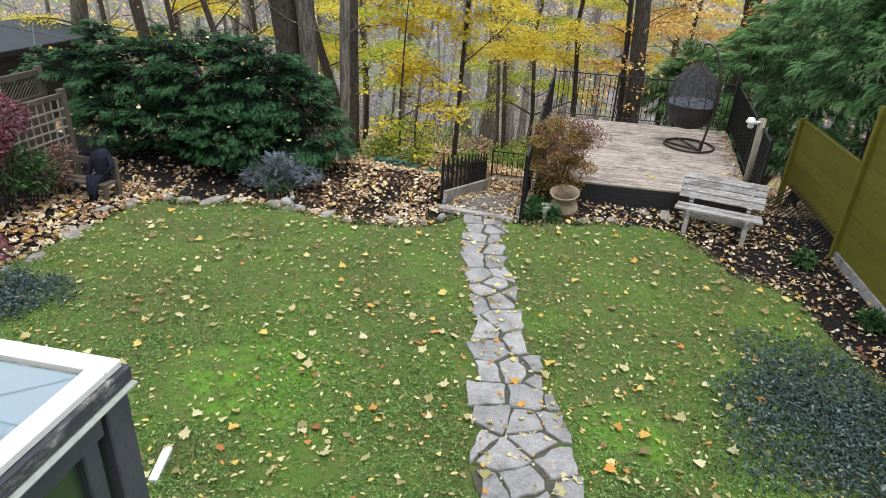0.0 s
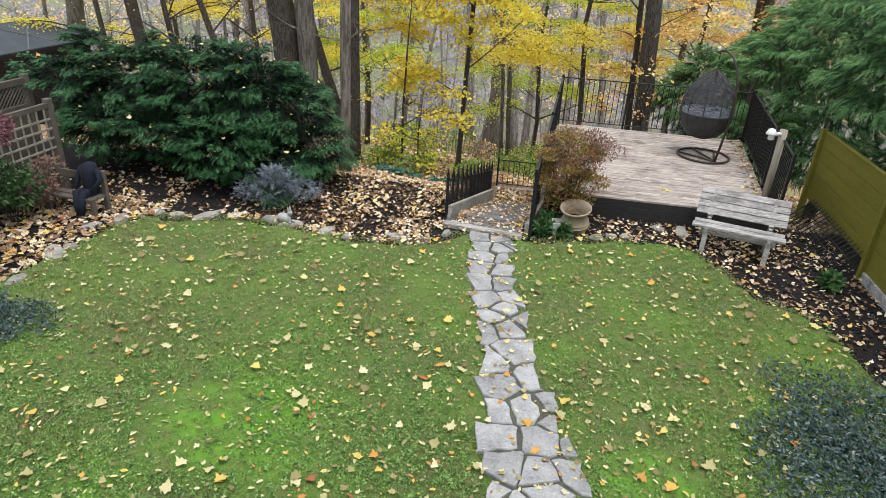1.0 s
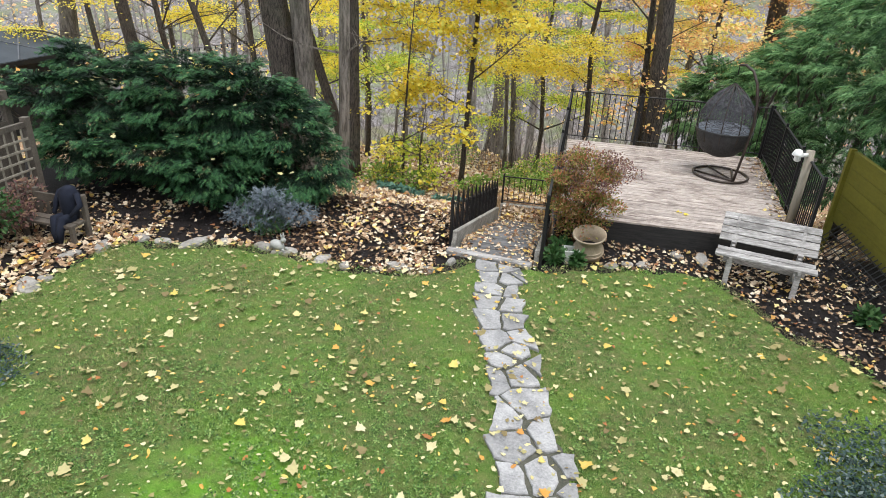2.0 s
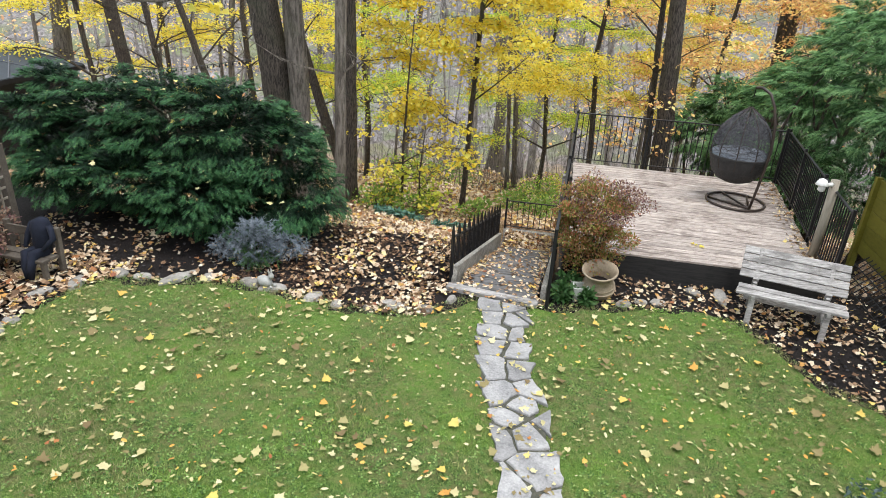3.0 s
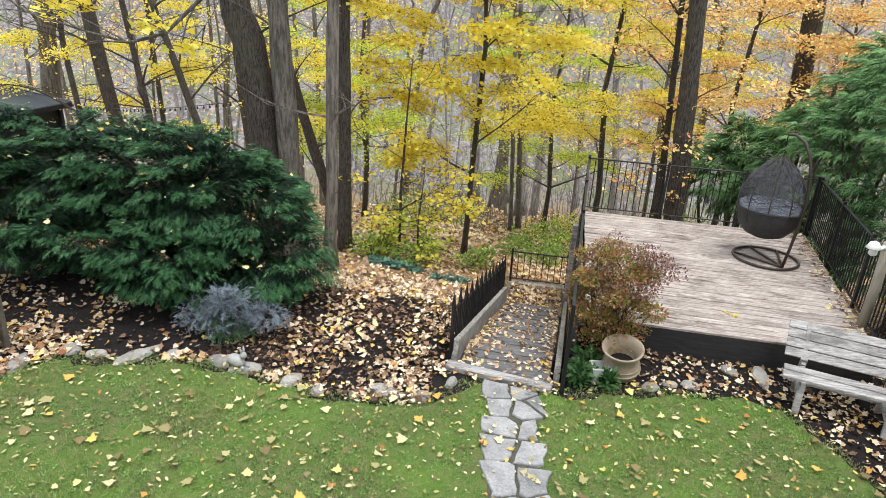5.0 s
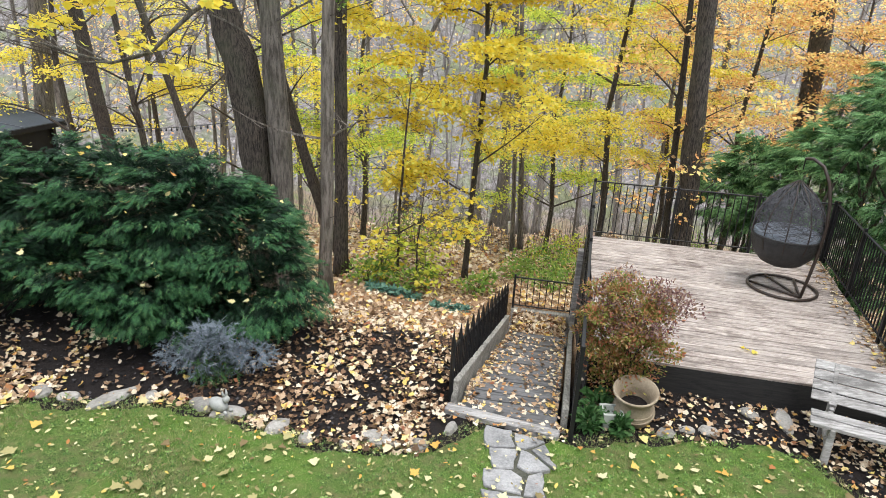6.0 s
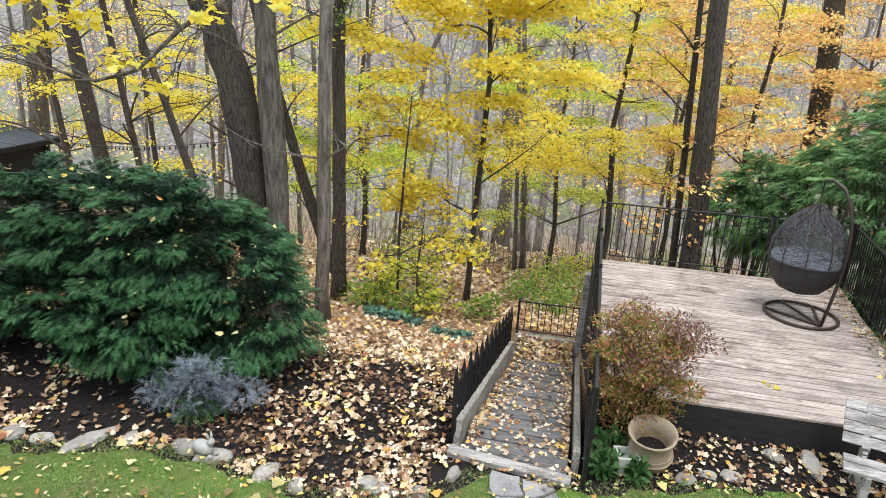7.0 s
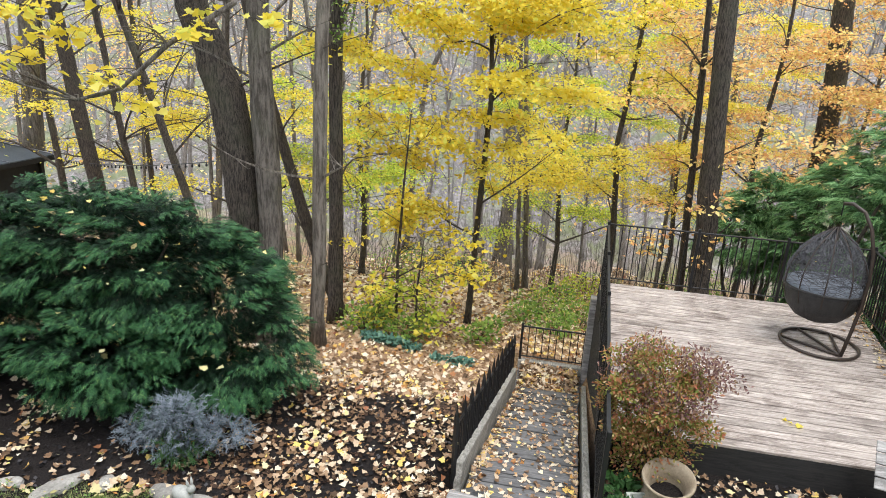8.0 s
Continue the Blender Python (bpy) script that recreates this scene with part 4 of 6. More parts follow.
# ---- plants ----
def lobes_points(lobes, n, inner=0.55, seed=1):
    """Points through the outer part of a union of ellipsoids, with the way outward at each."""
    r = np.random.default_rng(seed)
    lobes = np.array(lobes, float)
    w = np.prod(lobes[:, 3:], axis=1) ** 0.5
    k = r.choice(len(lobes), n, p=w / w.sum())
    d = r.normal(size=(n, 3))
    d /= np.linalg.norm(d, axis=1)[:, None]
    rad = inner + (1 - inner) * r.random(n) ** 0.5
    bump_ = np.array([noise.noise(Vector((a[0] * 2.3 + q, a[1] * 2.3, a[2] * 2.3))) for a, q in zip(d, k)])
    rad = rad * (1 + 0.28 * bump_)
    p = lobes[k, :3] + d * lobes[k, 3:] * rad[:, None]
    return p, d


def outward(d, r, droop=0.2, spread=0.5):
    """Rotations whose y axis follows the directions d, loosely."""
    d = d + r.normal(size=d.shape) * spread
    d[:, 2] -= droop
    d /= np.linalg.norm(d, axis=1)[:, None]
    yaw = np.arctan2(-d[:, 0], d[:, 1])
    tilt = np.arcsin(np.clip(d[:, 2], -1, 1))
    return turns(yaw, tilt, r.normal(size=len(d)) * 0.5)


def flat_turns(n, r, tilt=0.35):
    return turns(r.random(n) * 6.283, r.normal(size=n) * tilt, r.normal(size=n) * tilt)


def curve_between(a, b, r, sag=0.15, k=5):
    a, b = Vector(a), Vector(b)
    l = (b - a).length
    off = Vector(r.normal(size=3)) * l * 0.07
    return [a.lerp(b, t) + (off * math.sin(math.pi * t)) + Vector((0, 0, sag * l * math.sin(math.pi * t))) for t in [i / k for i in range(k + 1)]]


def tree(name, pts, radii, bark_mat, label, clusters=(), leaf=None, form=KITE, size=0.12, per=150, seed=1, bare=0, seg=14, group="trees of the ravine", hang=False, reach=1.0):
    """A trunk along pts; limbs branch off it towards each leafy cluster (x, y, z, spread, thickness); bare: leafless side branches."""
    r = np.random.default_rng(seed)
    base = Vector(pts[0])
    t_ = thing(name, base, label, "tree", group)
    im = t_.matrix_world.inverted()
    fine, rad = [], []
    for i in range(len(pts) - 1):
        for s in range(4):
            t = s / 4
            fine.append(Vector(pts[i]).lerp(Vector(pts[i + 1]), t) + Vector((*(r.normal(size=2) * radii[0] * 0.06), 0)))
            rad.append(radii[i] + (radii[i + 1] - radii[i]) * t)
    fine.append(Vector(pts[-1]))
    rad.append(radii[-1])
    rad[0] *= 1.35
    part("trunk", Shape().tube(fine, rad, seg, 0.22), bark_mat, t_, smooth=True, at=im)
    twigs = Shape()
    leaves_p = []
    nodes = [(p, q) for p, q in zip(fine, rad)][3:]
    clusters = sorted(clusters, key=lambda c: (Vector(c[:3]) - base).xy.length)
    for cx, cy, cz, sp, th in clusters:
        tip = Vector((cx, cy, cz))
        at_, r0 = min(nodes, key=lambda n_: (tip - n_[0]).length + 2.5 * max(0, (tip.z + 0.2 - n_[0].z) if hang else (n_[0].z + 0.25 * (tip - n_[0]).xy.length - tip.z)))
        path_ = curve_between(at_, tip, r, 0.05, 6)
        r0 = min(r0 * 0.6, 0.012 + 0.012 * (tip - at_).length)
        rr = [max(0.005, r0 * (1 - 0.6 * k / 6)) for k in range(7)]
        part("limb", Shape().tube(path_, rr, 5, 0.1), bark_mat, t_, at=im)
        nodes += list(zip(path_[2:], rr[2:]))
        for _ in range(6):
            a = r.random() * 6.283
            end = Vector((cx + sp * 0.9 * math.cos(a), cy + sp * 0.9 * math.sin(a), cz + th * r.normal() * 0.5))
            twigs.tube(curve_between(path_[4] if r.random() < 0.5 else path_[-1], end, r, 0.03, 3), [0.007, 0.006, 0.005, 0.003], 3, caps=False)
        n_ = int(per * sp * sp / 0.5)
        q = r.normal(size=(n_, 3)) * np.array([sp * 0.5, sp * 0.5, th * 0.5]) + np.array([cx, cy, cz])
        q[:, 2] -= 0.12 * ((q[:, 0] - cx) ** 2 + (q[:, 1] - cy) ** 2) / max(sp, 0.3)
        leaves_p.append(q)
    for _ in range(bare):
        i = int(r.integers(len(fine) // 3, len(fine)))
        a = r.random() * 6.283
        l = r.uniform(0.8, 2.6) * reach
        tip = fine[i] + Vector((l * math.cos(a), l * math.sin(a), l * r.uniform(0.1, 0.7)))
        p_ = curve_between(fine[i], tip, r, 0.05, 5)
        r0 = min(rad[i] * 0.35, 0.028)
        part("limb", Shape().tube(p_, [r0 * (1 - 0.8 * k / 5) for k in range(6)], 4), bark_mat, t_, at=im)
        for q in (1, 2, 3, 4, 5):
            tip2 = p_[q] + Vector((*(r.normal(size=2) * l * 0.25), l * r.uniform(0.0, 0.3)))
            twigs.tube(curve_between(p_[q], tip2, r, 0.03, 3), [0.008, 0.006, 0.004, 0.002], 3, caps=False)
    if twigs.v:
        tagged(part("fine_branching", twigs, bark_mat, t_, at=im), kind="stuff")
    if leaves_p:
        P = np.concatenate(leaves_p)
        n_ = len(P)
        part("crown", strew("crown", form, P, flat_turns(n_, r, 0.55), size * r.uniform(0.6, 1.25, n_), leaf), leaf, t_, at=im)
    return t_


def spread_clusters(n, box, seed, sp=(0.45, 0.9), th=0.16):
    r = np.random.default_rng(seed)
    (x0, x1), (y0, y1), (z0, z1) = box
    return [(r.uniform(x0, x1), r.uniform(y0, y1), r.uniform(z0, z1), r.uniform(*sp), th) for _ in range(n)]


def gzf(x, y):
    return float(ground_z(x, y, False))


# the old double trunk behind the yew, with a branch reaching over the garden
g = gzf(-5.8, 13.6)
over = [(-5.2, 12.6, 4.6, 0.2, 0.1), (-5.6, 11.9, 4.3, 0.2, 0.1), (-6.9, 11.1, 4.0, 0.35, 0.15), (-6.2, 11.0, 3.55, 0.4, 0.12), (-7.5, 11.2, 4.25, 0.4, 0.15), (-5.8, 11.0, 3.25, 0.25, 0.1), (-5.3, 11.2, 4.1, 0.3, 0.1), (-7.3, 11.0, 3.7, 0.3, 0.1),
        (-4.3, 11.2, 4.25, 0.25, 0.1), (-6.6, 10.8, 4.5, 0.5, 0.15), (-8.0, 11.4, 4.6, 0.5, 0.2), (-5.6, 11.3, 4.6, 0.4, 0.15), (-7.9, 11.2, 3.6, 0.3, 0.1)]
old_maple = tree("maple_tree", [(-5.85, 13.62, g - 0.2), (-6.0, 13.62, 0.9), (-6.06, 13.6, 1.9), (-6.24, 13.6, 3.0), (-6.5, 13.6, 3.85), (-6.8, 13.6, 4.7), (-7.3, 13.7, 9), (-7.6, 13.9, 15)], [0.33, 0.285, 0.275, 0.265, 0.25, 0.235, 0.17, 0.06], BARK_DARK,
     "old maple trunk with dark furrowed bark behind the yew", over, YELLOW, MAPLE, 0.17, 150, 3, 3, 20, hang=True)
tree("maple_tree", [(-5.45, 13.45, g - 0.2), (-5.55, 13.5, 0.6), (-5.63, 13.55, 3.0), (-5.7, 13.6, 4.6), (-5.6, 13.6, 9), (-5.2, 13.5, 15)], [0.25, 0.195, 0.175, 0.165, 0.13, 0.05], BARK_GREY,
     "grey maple trunk leaning against its dark twin", (), None, bare=14, seed=4, seg=18)
tree("maple_tree", [(-5.3, 16.3, gzf(-5.3, 16.3) - 0.2), (-5.92, 16, 0.15), (-6.76, 16, 2.92), (-7.6, 16, 6.5)], [0.13, 0.115, 0.1, 0.08], BARK_THIN, "slender dark trunk leaning to one side", (), None, bare=5, seed=5, seg=12)
tree("ash_tree", [(-4.85, 13.68, gzf(-4.85, 13.68) - 0.2), (-4.78, 13.65, 2.0), (-4.68, 13.6, 4.7), (-4.6, 13.6, 8.5)], [0.12, 0.11, 0.1, 0.085], BARK_PALE, "straight pale grey trunk on the leafy bank", (), None, bare=4, seed=6, seg=16)
ivy = [(-5.0 + 0.1 * math.sin(k), 15.1 + 0.05 * k % 0.3, 4.2 + 0.25 * k, 0.25, 0.3) for k in range(5)]
tree("ash_tree", [(-5.2, 15.39, gzf(-5.2, 15.39) - 0.2), (-5.16, 15.35, 1.5), (-5.14, 15.3, 4.9), (-5.1, 15.3, 8.5)], [0.15, 0.125, 0.115, 0.095], BARK_DARK, "dark straight trunk with ivy high up", ivy, UNDER, KITE, 0.08, 300, 7, 6, 16)

# its long bare limb over the garden
rl = np.random.default_rng(77)
im = old_maple.matrix_world.inverted()
LIMB = [Vector(q) for q in ((-6.6, 13.5, 5.0), (-5.6, 12.6, 4.9), (-5.0, 11.7, 4.45), (-5.5, 11.1, 3.95), (-6.0, 10.9, 3.45), (-6.5, 10.8, 3.3), (-7.2, 10.8, 3.42), (-8.0, 10.8, 3.6))]
part("limb", Shape().tube(LIMB, [0.05, 0.042, 0.034, 0.028, 0.024, 0.019, 0.013, 0.007], 7, 0.15), BARK_GREY, old_maple, "long bare grey limb", at=im)
for k in range(26):
    q = LIMB[2 + k % 6]
    l = rl.uniform(0.5, 1.5)
    tip = q + Vector((-l * rl.uniform(0.3, 1.0), rl.normal() * 0.3, l * rl.uniform(-0.25, 0.45)))
    part("limb", Shape().tube(curve_between(q, tip, rl, 0.1, 6), [0.013, 0.011, 0.009, 0.008, 0.006, 0.005, 0.003], 5, caps=False), BARK_GREY, old_maple, at=im)

# the bright yellow maple over the bank
ycl = spread_clusters(52, ((-5.6, -0.9), (15.4, 18.6), (2.6, 6.2)), 21, (0.5, 0.95)) + spread_clusters(20, ((-5.4, -2.0), (15.6, 18.0), (0.6, 2.6)), 22, (0.3, 0.6))
tree("yellow_maple_tree", [(-2.82, 17.3, gzf(-2.8, 17.3) - 0.15), (-2.75, 17.25, 0.3), (-2.62, 17.2, 3.1), (-2.75, 17.3, 5.0), (-2.7, 17.3, 7)], [0.075, 0.062, 0.052, 0.04, 0.025], BARK_THIN,
     "slim maple with bright yellow autumn leaves", ycl, YELLOW, KITE, 0.115, 360, 23, 6, 10)
sap = spread_clusters(17, ((-5.0, -2.4), (14.6, 16.6), (-1.0, 0.9)), 31, (0.25, 0.5), 0.12)
tree("maple_sapling", [(-4.0, 15.6, gzf(-4, 15.6) - 0.1), (-4.0, 15.6, 0.2), (-3.9, 15.5, 1.6), (-3.8, 15.5, 3.0)], [0.035, 0.03, 0.02, 0.012], BARK_THIN, "young maple sapling with large lemon yellow leaves", sap, YELLOW, MAPLE, 0.14, 120, 32, 8, 7)
sap2 = spread_clusters(16, ((-4.6, -2.9), (14.9, 16.4), (-1.2, -0.2)), 33, (0.25, 0.45), 0.15)
tree("maple_sapling", [(-3.5, 15.2, gzf(-3.5, 15.2) - 0.1), (-3.5, 15.2, -0.3), (-3.4, 15.2, 0.8)], [0.025, 0.02, 0.01], BARK_THIN, "low green and yellow sapling on the bank", sap2, GREENYEL, KITE, 0.12, 160, 34, 6, 6)

# right of the stairs: tall dark trunk, slim companion and orange maples
tree("oak_tree", [(2.1, 17.8, gzf(2, 17.8) - 0.2), (1.98, 17.8, -0.4), (1.8, 17.8, 2.2), (1.58, 17.8, 5.2), (1.4, 17.8, 9)], [0.27, 0.215, 0.19, 0.172, 0.14], BARK_DARK, "tall dark trunk rising behind the deck railing", (), None, bare=4, seed=41, seg=18)
ocl = spread_clusters(14, ((0.6, 2.4), (17.3, 18.6), (-0.2, 1.6)), 42, (0.2, 0.4), 0.1) + spread_clusters(16, ((-0.5, 3.6), (18.2, 20.5), (2.2, 5.6)), 43, (0.4, 0.8))
tree("orange_maple_tree", [(1.75, 18.3, gzf(1.7, 18.3) - 0.2), (1.67, 18.3, -0.3), (1.5, 18.3, 2.6), (1.33, 18.3, 5.3), (1.3, 18.3, 7.5)], [0.10, 0.085, 0.07, 0.055, 0.03], BARK_THIN, "slim dark maple with orange leaves behind the deck", ocl, ORANGE, KITE, 0.12, 150, 44, 12, 10)
for k, (x, y, mat, lab, box, n_) in enumerate((
        (0.4, 22.5, YELLOW, "maple with layered yellow sprays in the ravine", ((-2.6, 2.2), (20.5, 24.0), (0.2, 6.5)), 50),
        (4.2, 23.5, ORANGE, "maple with orange and russet sprays in the ravine", ((1.5, 7.5), (21.5, 25.5), (1.0, 7.0)), 62),
        (-1.2, 27.0, GREENYEL, "maple turning from green to yellow in the ravine", ((-3.6, 2.0), (25.0, 29.0), (-2.5, 5.0)), 36),
        (-10.5, 21.0, YELLOW, "yellow maple on the bank behind the yew", ((-13.5, -7.4), (19.0, 23.0), (0.2, 4.2)), 18),
        (-7.6, 24.0, GREENYEL, "yellow green maple deeper in the ravine", ((-9.8, -5.6), (20.5, 24.0), (-0.5, 4.0)), 26),
        (-15.5, 20.0, YELLOW, "yellow maple at the edge of the neighbouring garden", ((-18.5, -12.0), (18.0, 23.0), (0.5, 5.5)), 20),
        (3.0, 28.5, YELLOW, "pale yellow maple deep in the ravine behind the deck", ((0.0, 6.5), (27.0, 31.0), (-1.5, 6.5)), 40),
        (8.0, 27.0, ORANGE, "orange maple beyond the cedars", ((4.0, 12.0), (25.0, 30.0), (0.0, 7.5)), 48))):
    g = gzf(x, y)
    tree("yellow_maple_tree" if mat is not ORANGE else "orange_maple_tree", [(x, y, g - 0.2), (x + 0.1, y, g + 2), (x - 0.15, y, g + 5), (x + 0.1, y, g + 8), (x, y, g + 11)], [0.11, 0.09, 0.075, 0.05, 0.02], BARK_THIN, lab,
         [(a, b, c, s * 1.25, t) for a, b, c, s, t in spread_clusters(n_, box, 50 + k)], mat, KITE, 0.092, 330 if mat is not ORANGE else 290, 60 + k, 8, 8)

# the forked trunk beyond the cedars
tree("oak_tree", [(6.1, 24, gzf(6, 24) - 0.2), (5.95, 24, 1.0), (5.81, 24, 4.0), (5.6, 24, 6), (5.6, 24, 9)], [0.34, 0.29, 0.26, 0.24, 0.2], BARK_DARK, "stout forked trunk beyond the cedars", (), None, bare=6, seed=71, seg=14)
# leaning trunks over the far side of the yew
for k, (b, t, r0) in enumerate((((-12.45, 18.2), (-13.3, 4.3), 0.25), ((-11.5, 18.4), (-12.15, 2.6), 0.12), ((-9.3, 18.0), (-11.1, 3.5), 0.13), ((-18.3, 21.6), (-17.5, 3.4), 0.42), ((-14.6, 23.0), (-14.9, 5.0), 0.12))):
    g = gzf(b[0], b[1])
    sl = (t[0] - b[0]) / (t[1] - g)
    tree("ash_tree", [(b[0], b[1], g - 0.2), (b[0] + sl * 2.5, b[1], g + 2.5), (t[0], b[1], t[1]), (t[0] + sl * 4, b[1], t[1] + 4), (t[0] + sl * 6, b[1], t[1] + 11)], [r0 * 0.85, r0 * 0.72, r0 * 0.62, r0 * 0.5, r0 * 0.2], BARK_GREY if k == 3 else BARK_THIN, "leaning dark trunk behind the evergreen hedge", (), None, bare=20, seed=80 + k, seg=10, reach=1.3)
# a tall bare tree in the neighbouring garden, mirrored in the sunroom roof
tree("bare_tree", [(-14.5, 9.8, -0.2), (-14.3, 9.8, 3), (-14.0, 9.7, 7), (-13.6, 9.6, 11), (-13.4, 9.5, 18)], [0.3, 0.25, 0.21, 0.16, 0.05], BARK_DARK, "tall bare tree in the neighbouring garden", (), None, bare=46, seed=97, seg=10, reach=2.4)
# trunks down in the ravine
r_ = np.random.default_rng(90)
spots = [(-3.32, 31.9, 0.25), (-2.63, 36.0, 0.25), (-1.9, 33.4, 0.19), (-2.25, 24.5, 0.07), (-2.0, 25.0, 0.085), (0.42, 43.0, 0.18), (-5.0, 34.1, 0.24), (2.4, 36.0, 0.2), (4.6, 31.0, 0.14)]
spots += [(r_.uniform(-24, 16), r_.uniform(27, 44), r_.uniform(0.05, 0.17)) for _ in range(22)]
spots += [(r_.uniform(-26, -9), r_.uniform(24, 38), r_.uniform(0.04, 0.12)) for _ in range(14)]
for k, (x, y, r0) in enumerate(spots):
    g = gzf(x, y)
    l1, l2 = r_.normal() * 0.9, r_.normal() * 1.9
    # most trunks farther off wear the haze-paled bark
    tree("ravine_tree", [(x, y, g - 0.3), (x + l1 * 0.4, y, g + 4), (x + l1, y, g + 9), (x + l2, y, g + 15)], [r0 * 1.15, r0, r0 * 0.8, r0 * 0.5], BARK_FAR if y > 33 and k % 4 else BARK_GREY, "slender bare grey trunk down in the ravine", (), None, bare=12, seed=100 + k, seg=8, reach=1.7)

# far woods on the opposite bank: trunks, brush and thin remaining leaves
far = Shape()
for k in range(260):
    x, y = r_.uniform(-75, 60), r_.uniform(46, 118)
    g = gzf(x, y)
    h, r0 = r_.uniform(8, 17), r_.uniform(0.06, 0.2)
    far.tube([(x, y, g - 0.3), (x + r_.normal() * 0.4, y, g + h * 0.5), (x + r_.normal() * 0.9, y, g + h)], [r0, r0 * 0.75, r0 * 0.25], 5)
    for _ in range(5):
        z = g + h * r_.uniform(0.25, 0.95)
        a, l = r_.random() * 6.283, r_.uniform(1.2, 3.5)
        far.tube([(x, y, z), (x + l * 0.6 * math.cos(a), y, z + l * 0.5), (x + l * math.cos(a), y + l * 0.5 * math.sin(a), z + l * 0.9)], [r0 * 0.3, r0 * 0.2, 0.01], 3, caps=False)
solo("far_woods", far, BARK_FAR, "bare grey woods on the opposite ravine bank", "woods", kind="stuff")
brush = Shape()
for k in range(1900):
    y = 23 + 36 * r_.random() ** 1.2
    x = r_.uniform(-0.55 * y - 6, 0.5 * y + 2)
    g = gzf(x, y)
    h = r_.uniform(0.5, 3.0)
    dx, dy = r_.normal(size=2) * 0.3 * h
    brush.tube([(x, y, g - 0.05), (x + dx * 0.4, y + dy * 0.4, g + h * 0.6), (x + dx, y + dy, g + h)], [0.011, 0.008, 0.003], 3, caps=False)
solo("brushwood", brush, BARK_GREY, "thin bare brushwood over the ravine floor", "brush", kind="stuff")
nf = 16000
P = np.stack([r_.uniform(-60, 45, nf), r_.uniform(44, 100, nf), np.zeros(nf)], -1)
hub = P[r_.integers(0, 150, nf)] + r_.normal(size=(nf, 3)) * np.array([1.8, 1.8, 0])
hub[:, 2] = ground_z(hub[:, 0], hub[:, 1], False) + r_.gamma(3.0, 1.1, nf) + 0.8
solo("far_autumn_leaves", strew("far_autumn_leaves", KITE, hub, flat_turns(nf, r_, 0.6), r_.uniform(0.2, 0.42, nf), ORANGE), ORANGE, "thin orange and yellow foliage on the far bank", "foliage", kind="stuff")


def bush(name, base, lobes, n, form, size, mat, label, stems=8, seed=1, inner=0.5, droop=0.1, spread=0.6, stem_mat=None, category="shrub", group="garden shrubs", stem_r=0.02, extra=None):
    r = np.random.default_rng(seed)
    t_ = thing(name, base, label, category, group)
    im = t_.matrix_world.inverted()
    for k in range(stems):
        l = lobes[k % len(lobes)]
        tip = Vector((l[0] + r.normal() * l[3] * 0.4, l[1] + r.normal() * l[4] * 0.4, l[2] + l[5] * r.uniform(0.0, 0.8)))
        path_ = curve_between(Vector(base) + Vector((*(r.normal(size=2) * 0.06), -0.03)), tip, r, 0.08, 5)
        part("stem", Shape().tube(path_, [stem_r * (1 - 0.15 * i) for i in range(6)], 5, 0.1), stem_mat or BARK_THIN, t_, at=im)
    P_, D_ = lobes_points(lobes, n, inner, seed + 1)
    keep = P_[:, 2] > ground_z(P_[:, 0], P_[:, 1]) + 0.02
    P_, D_ = P_[keep], D_[keep]
    if extra:
        lb, n2, s2, m2 = extra
        Q_, E_ = lobes_points(lb, n2, inner, seed + 9)
        part("foliage", strew("foliage", form, Q_, outward(E_, r, droop, spread), s2 * r.uniform(0.7, 1.25, len(Q_)), m2), m2, t_, "purple tinted upper leaves" if m2 is MAUVE else "", at=im)
    part("foliage", strew("foliage", form, P_, outward(D_, r, droop, spread), size * r.uniform(0.7, 1.25, len(P_)), mat), mat, t_, at=im)
    return t_


def shelves(lobes, k, size, seed, out=0.75):
    """Many small flat clumps over the outside of the large lobes."""
    r = np.random.default_rng(seed)
    P_, D_ = lobes_points(lobes, k, out, seed)
    ok_ = D_[:, 2] > -0.55
    return [(x_, y_, z_, size * r.uniform(0.7, 1.4), size * r.uniform(0.7, 1.3), size * r.uniform(0.3, 0.55)) for x_, y_, z_ in P_[ok_]]


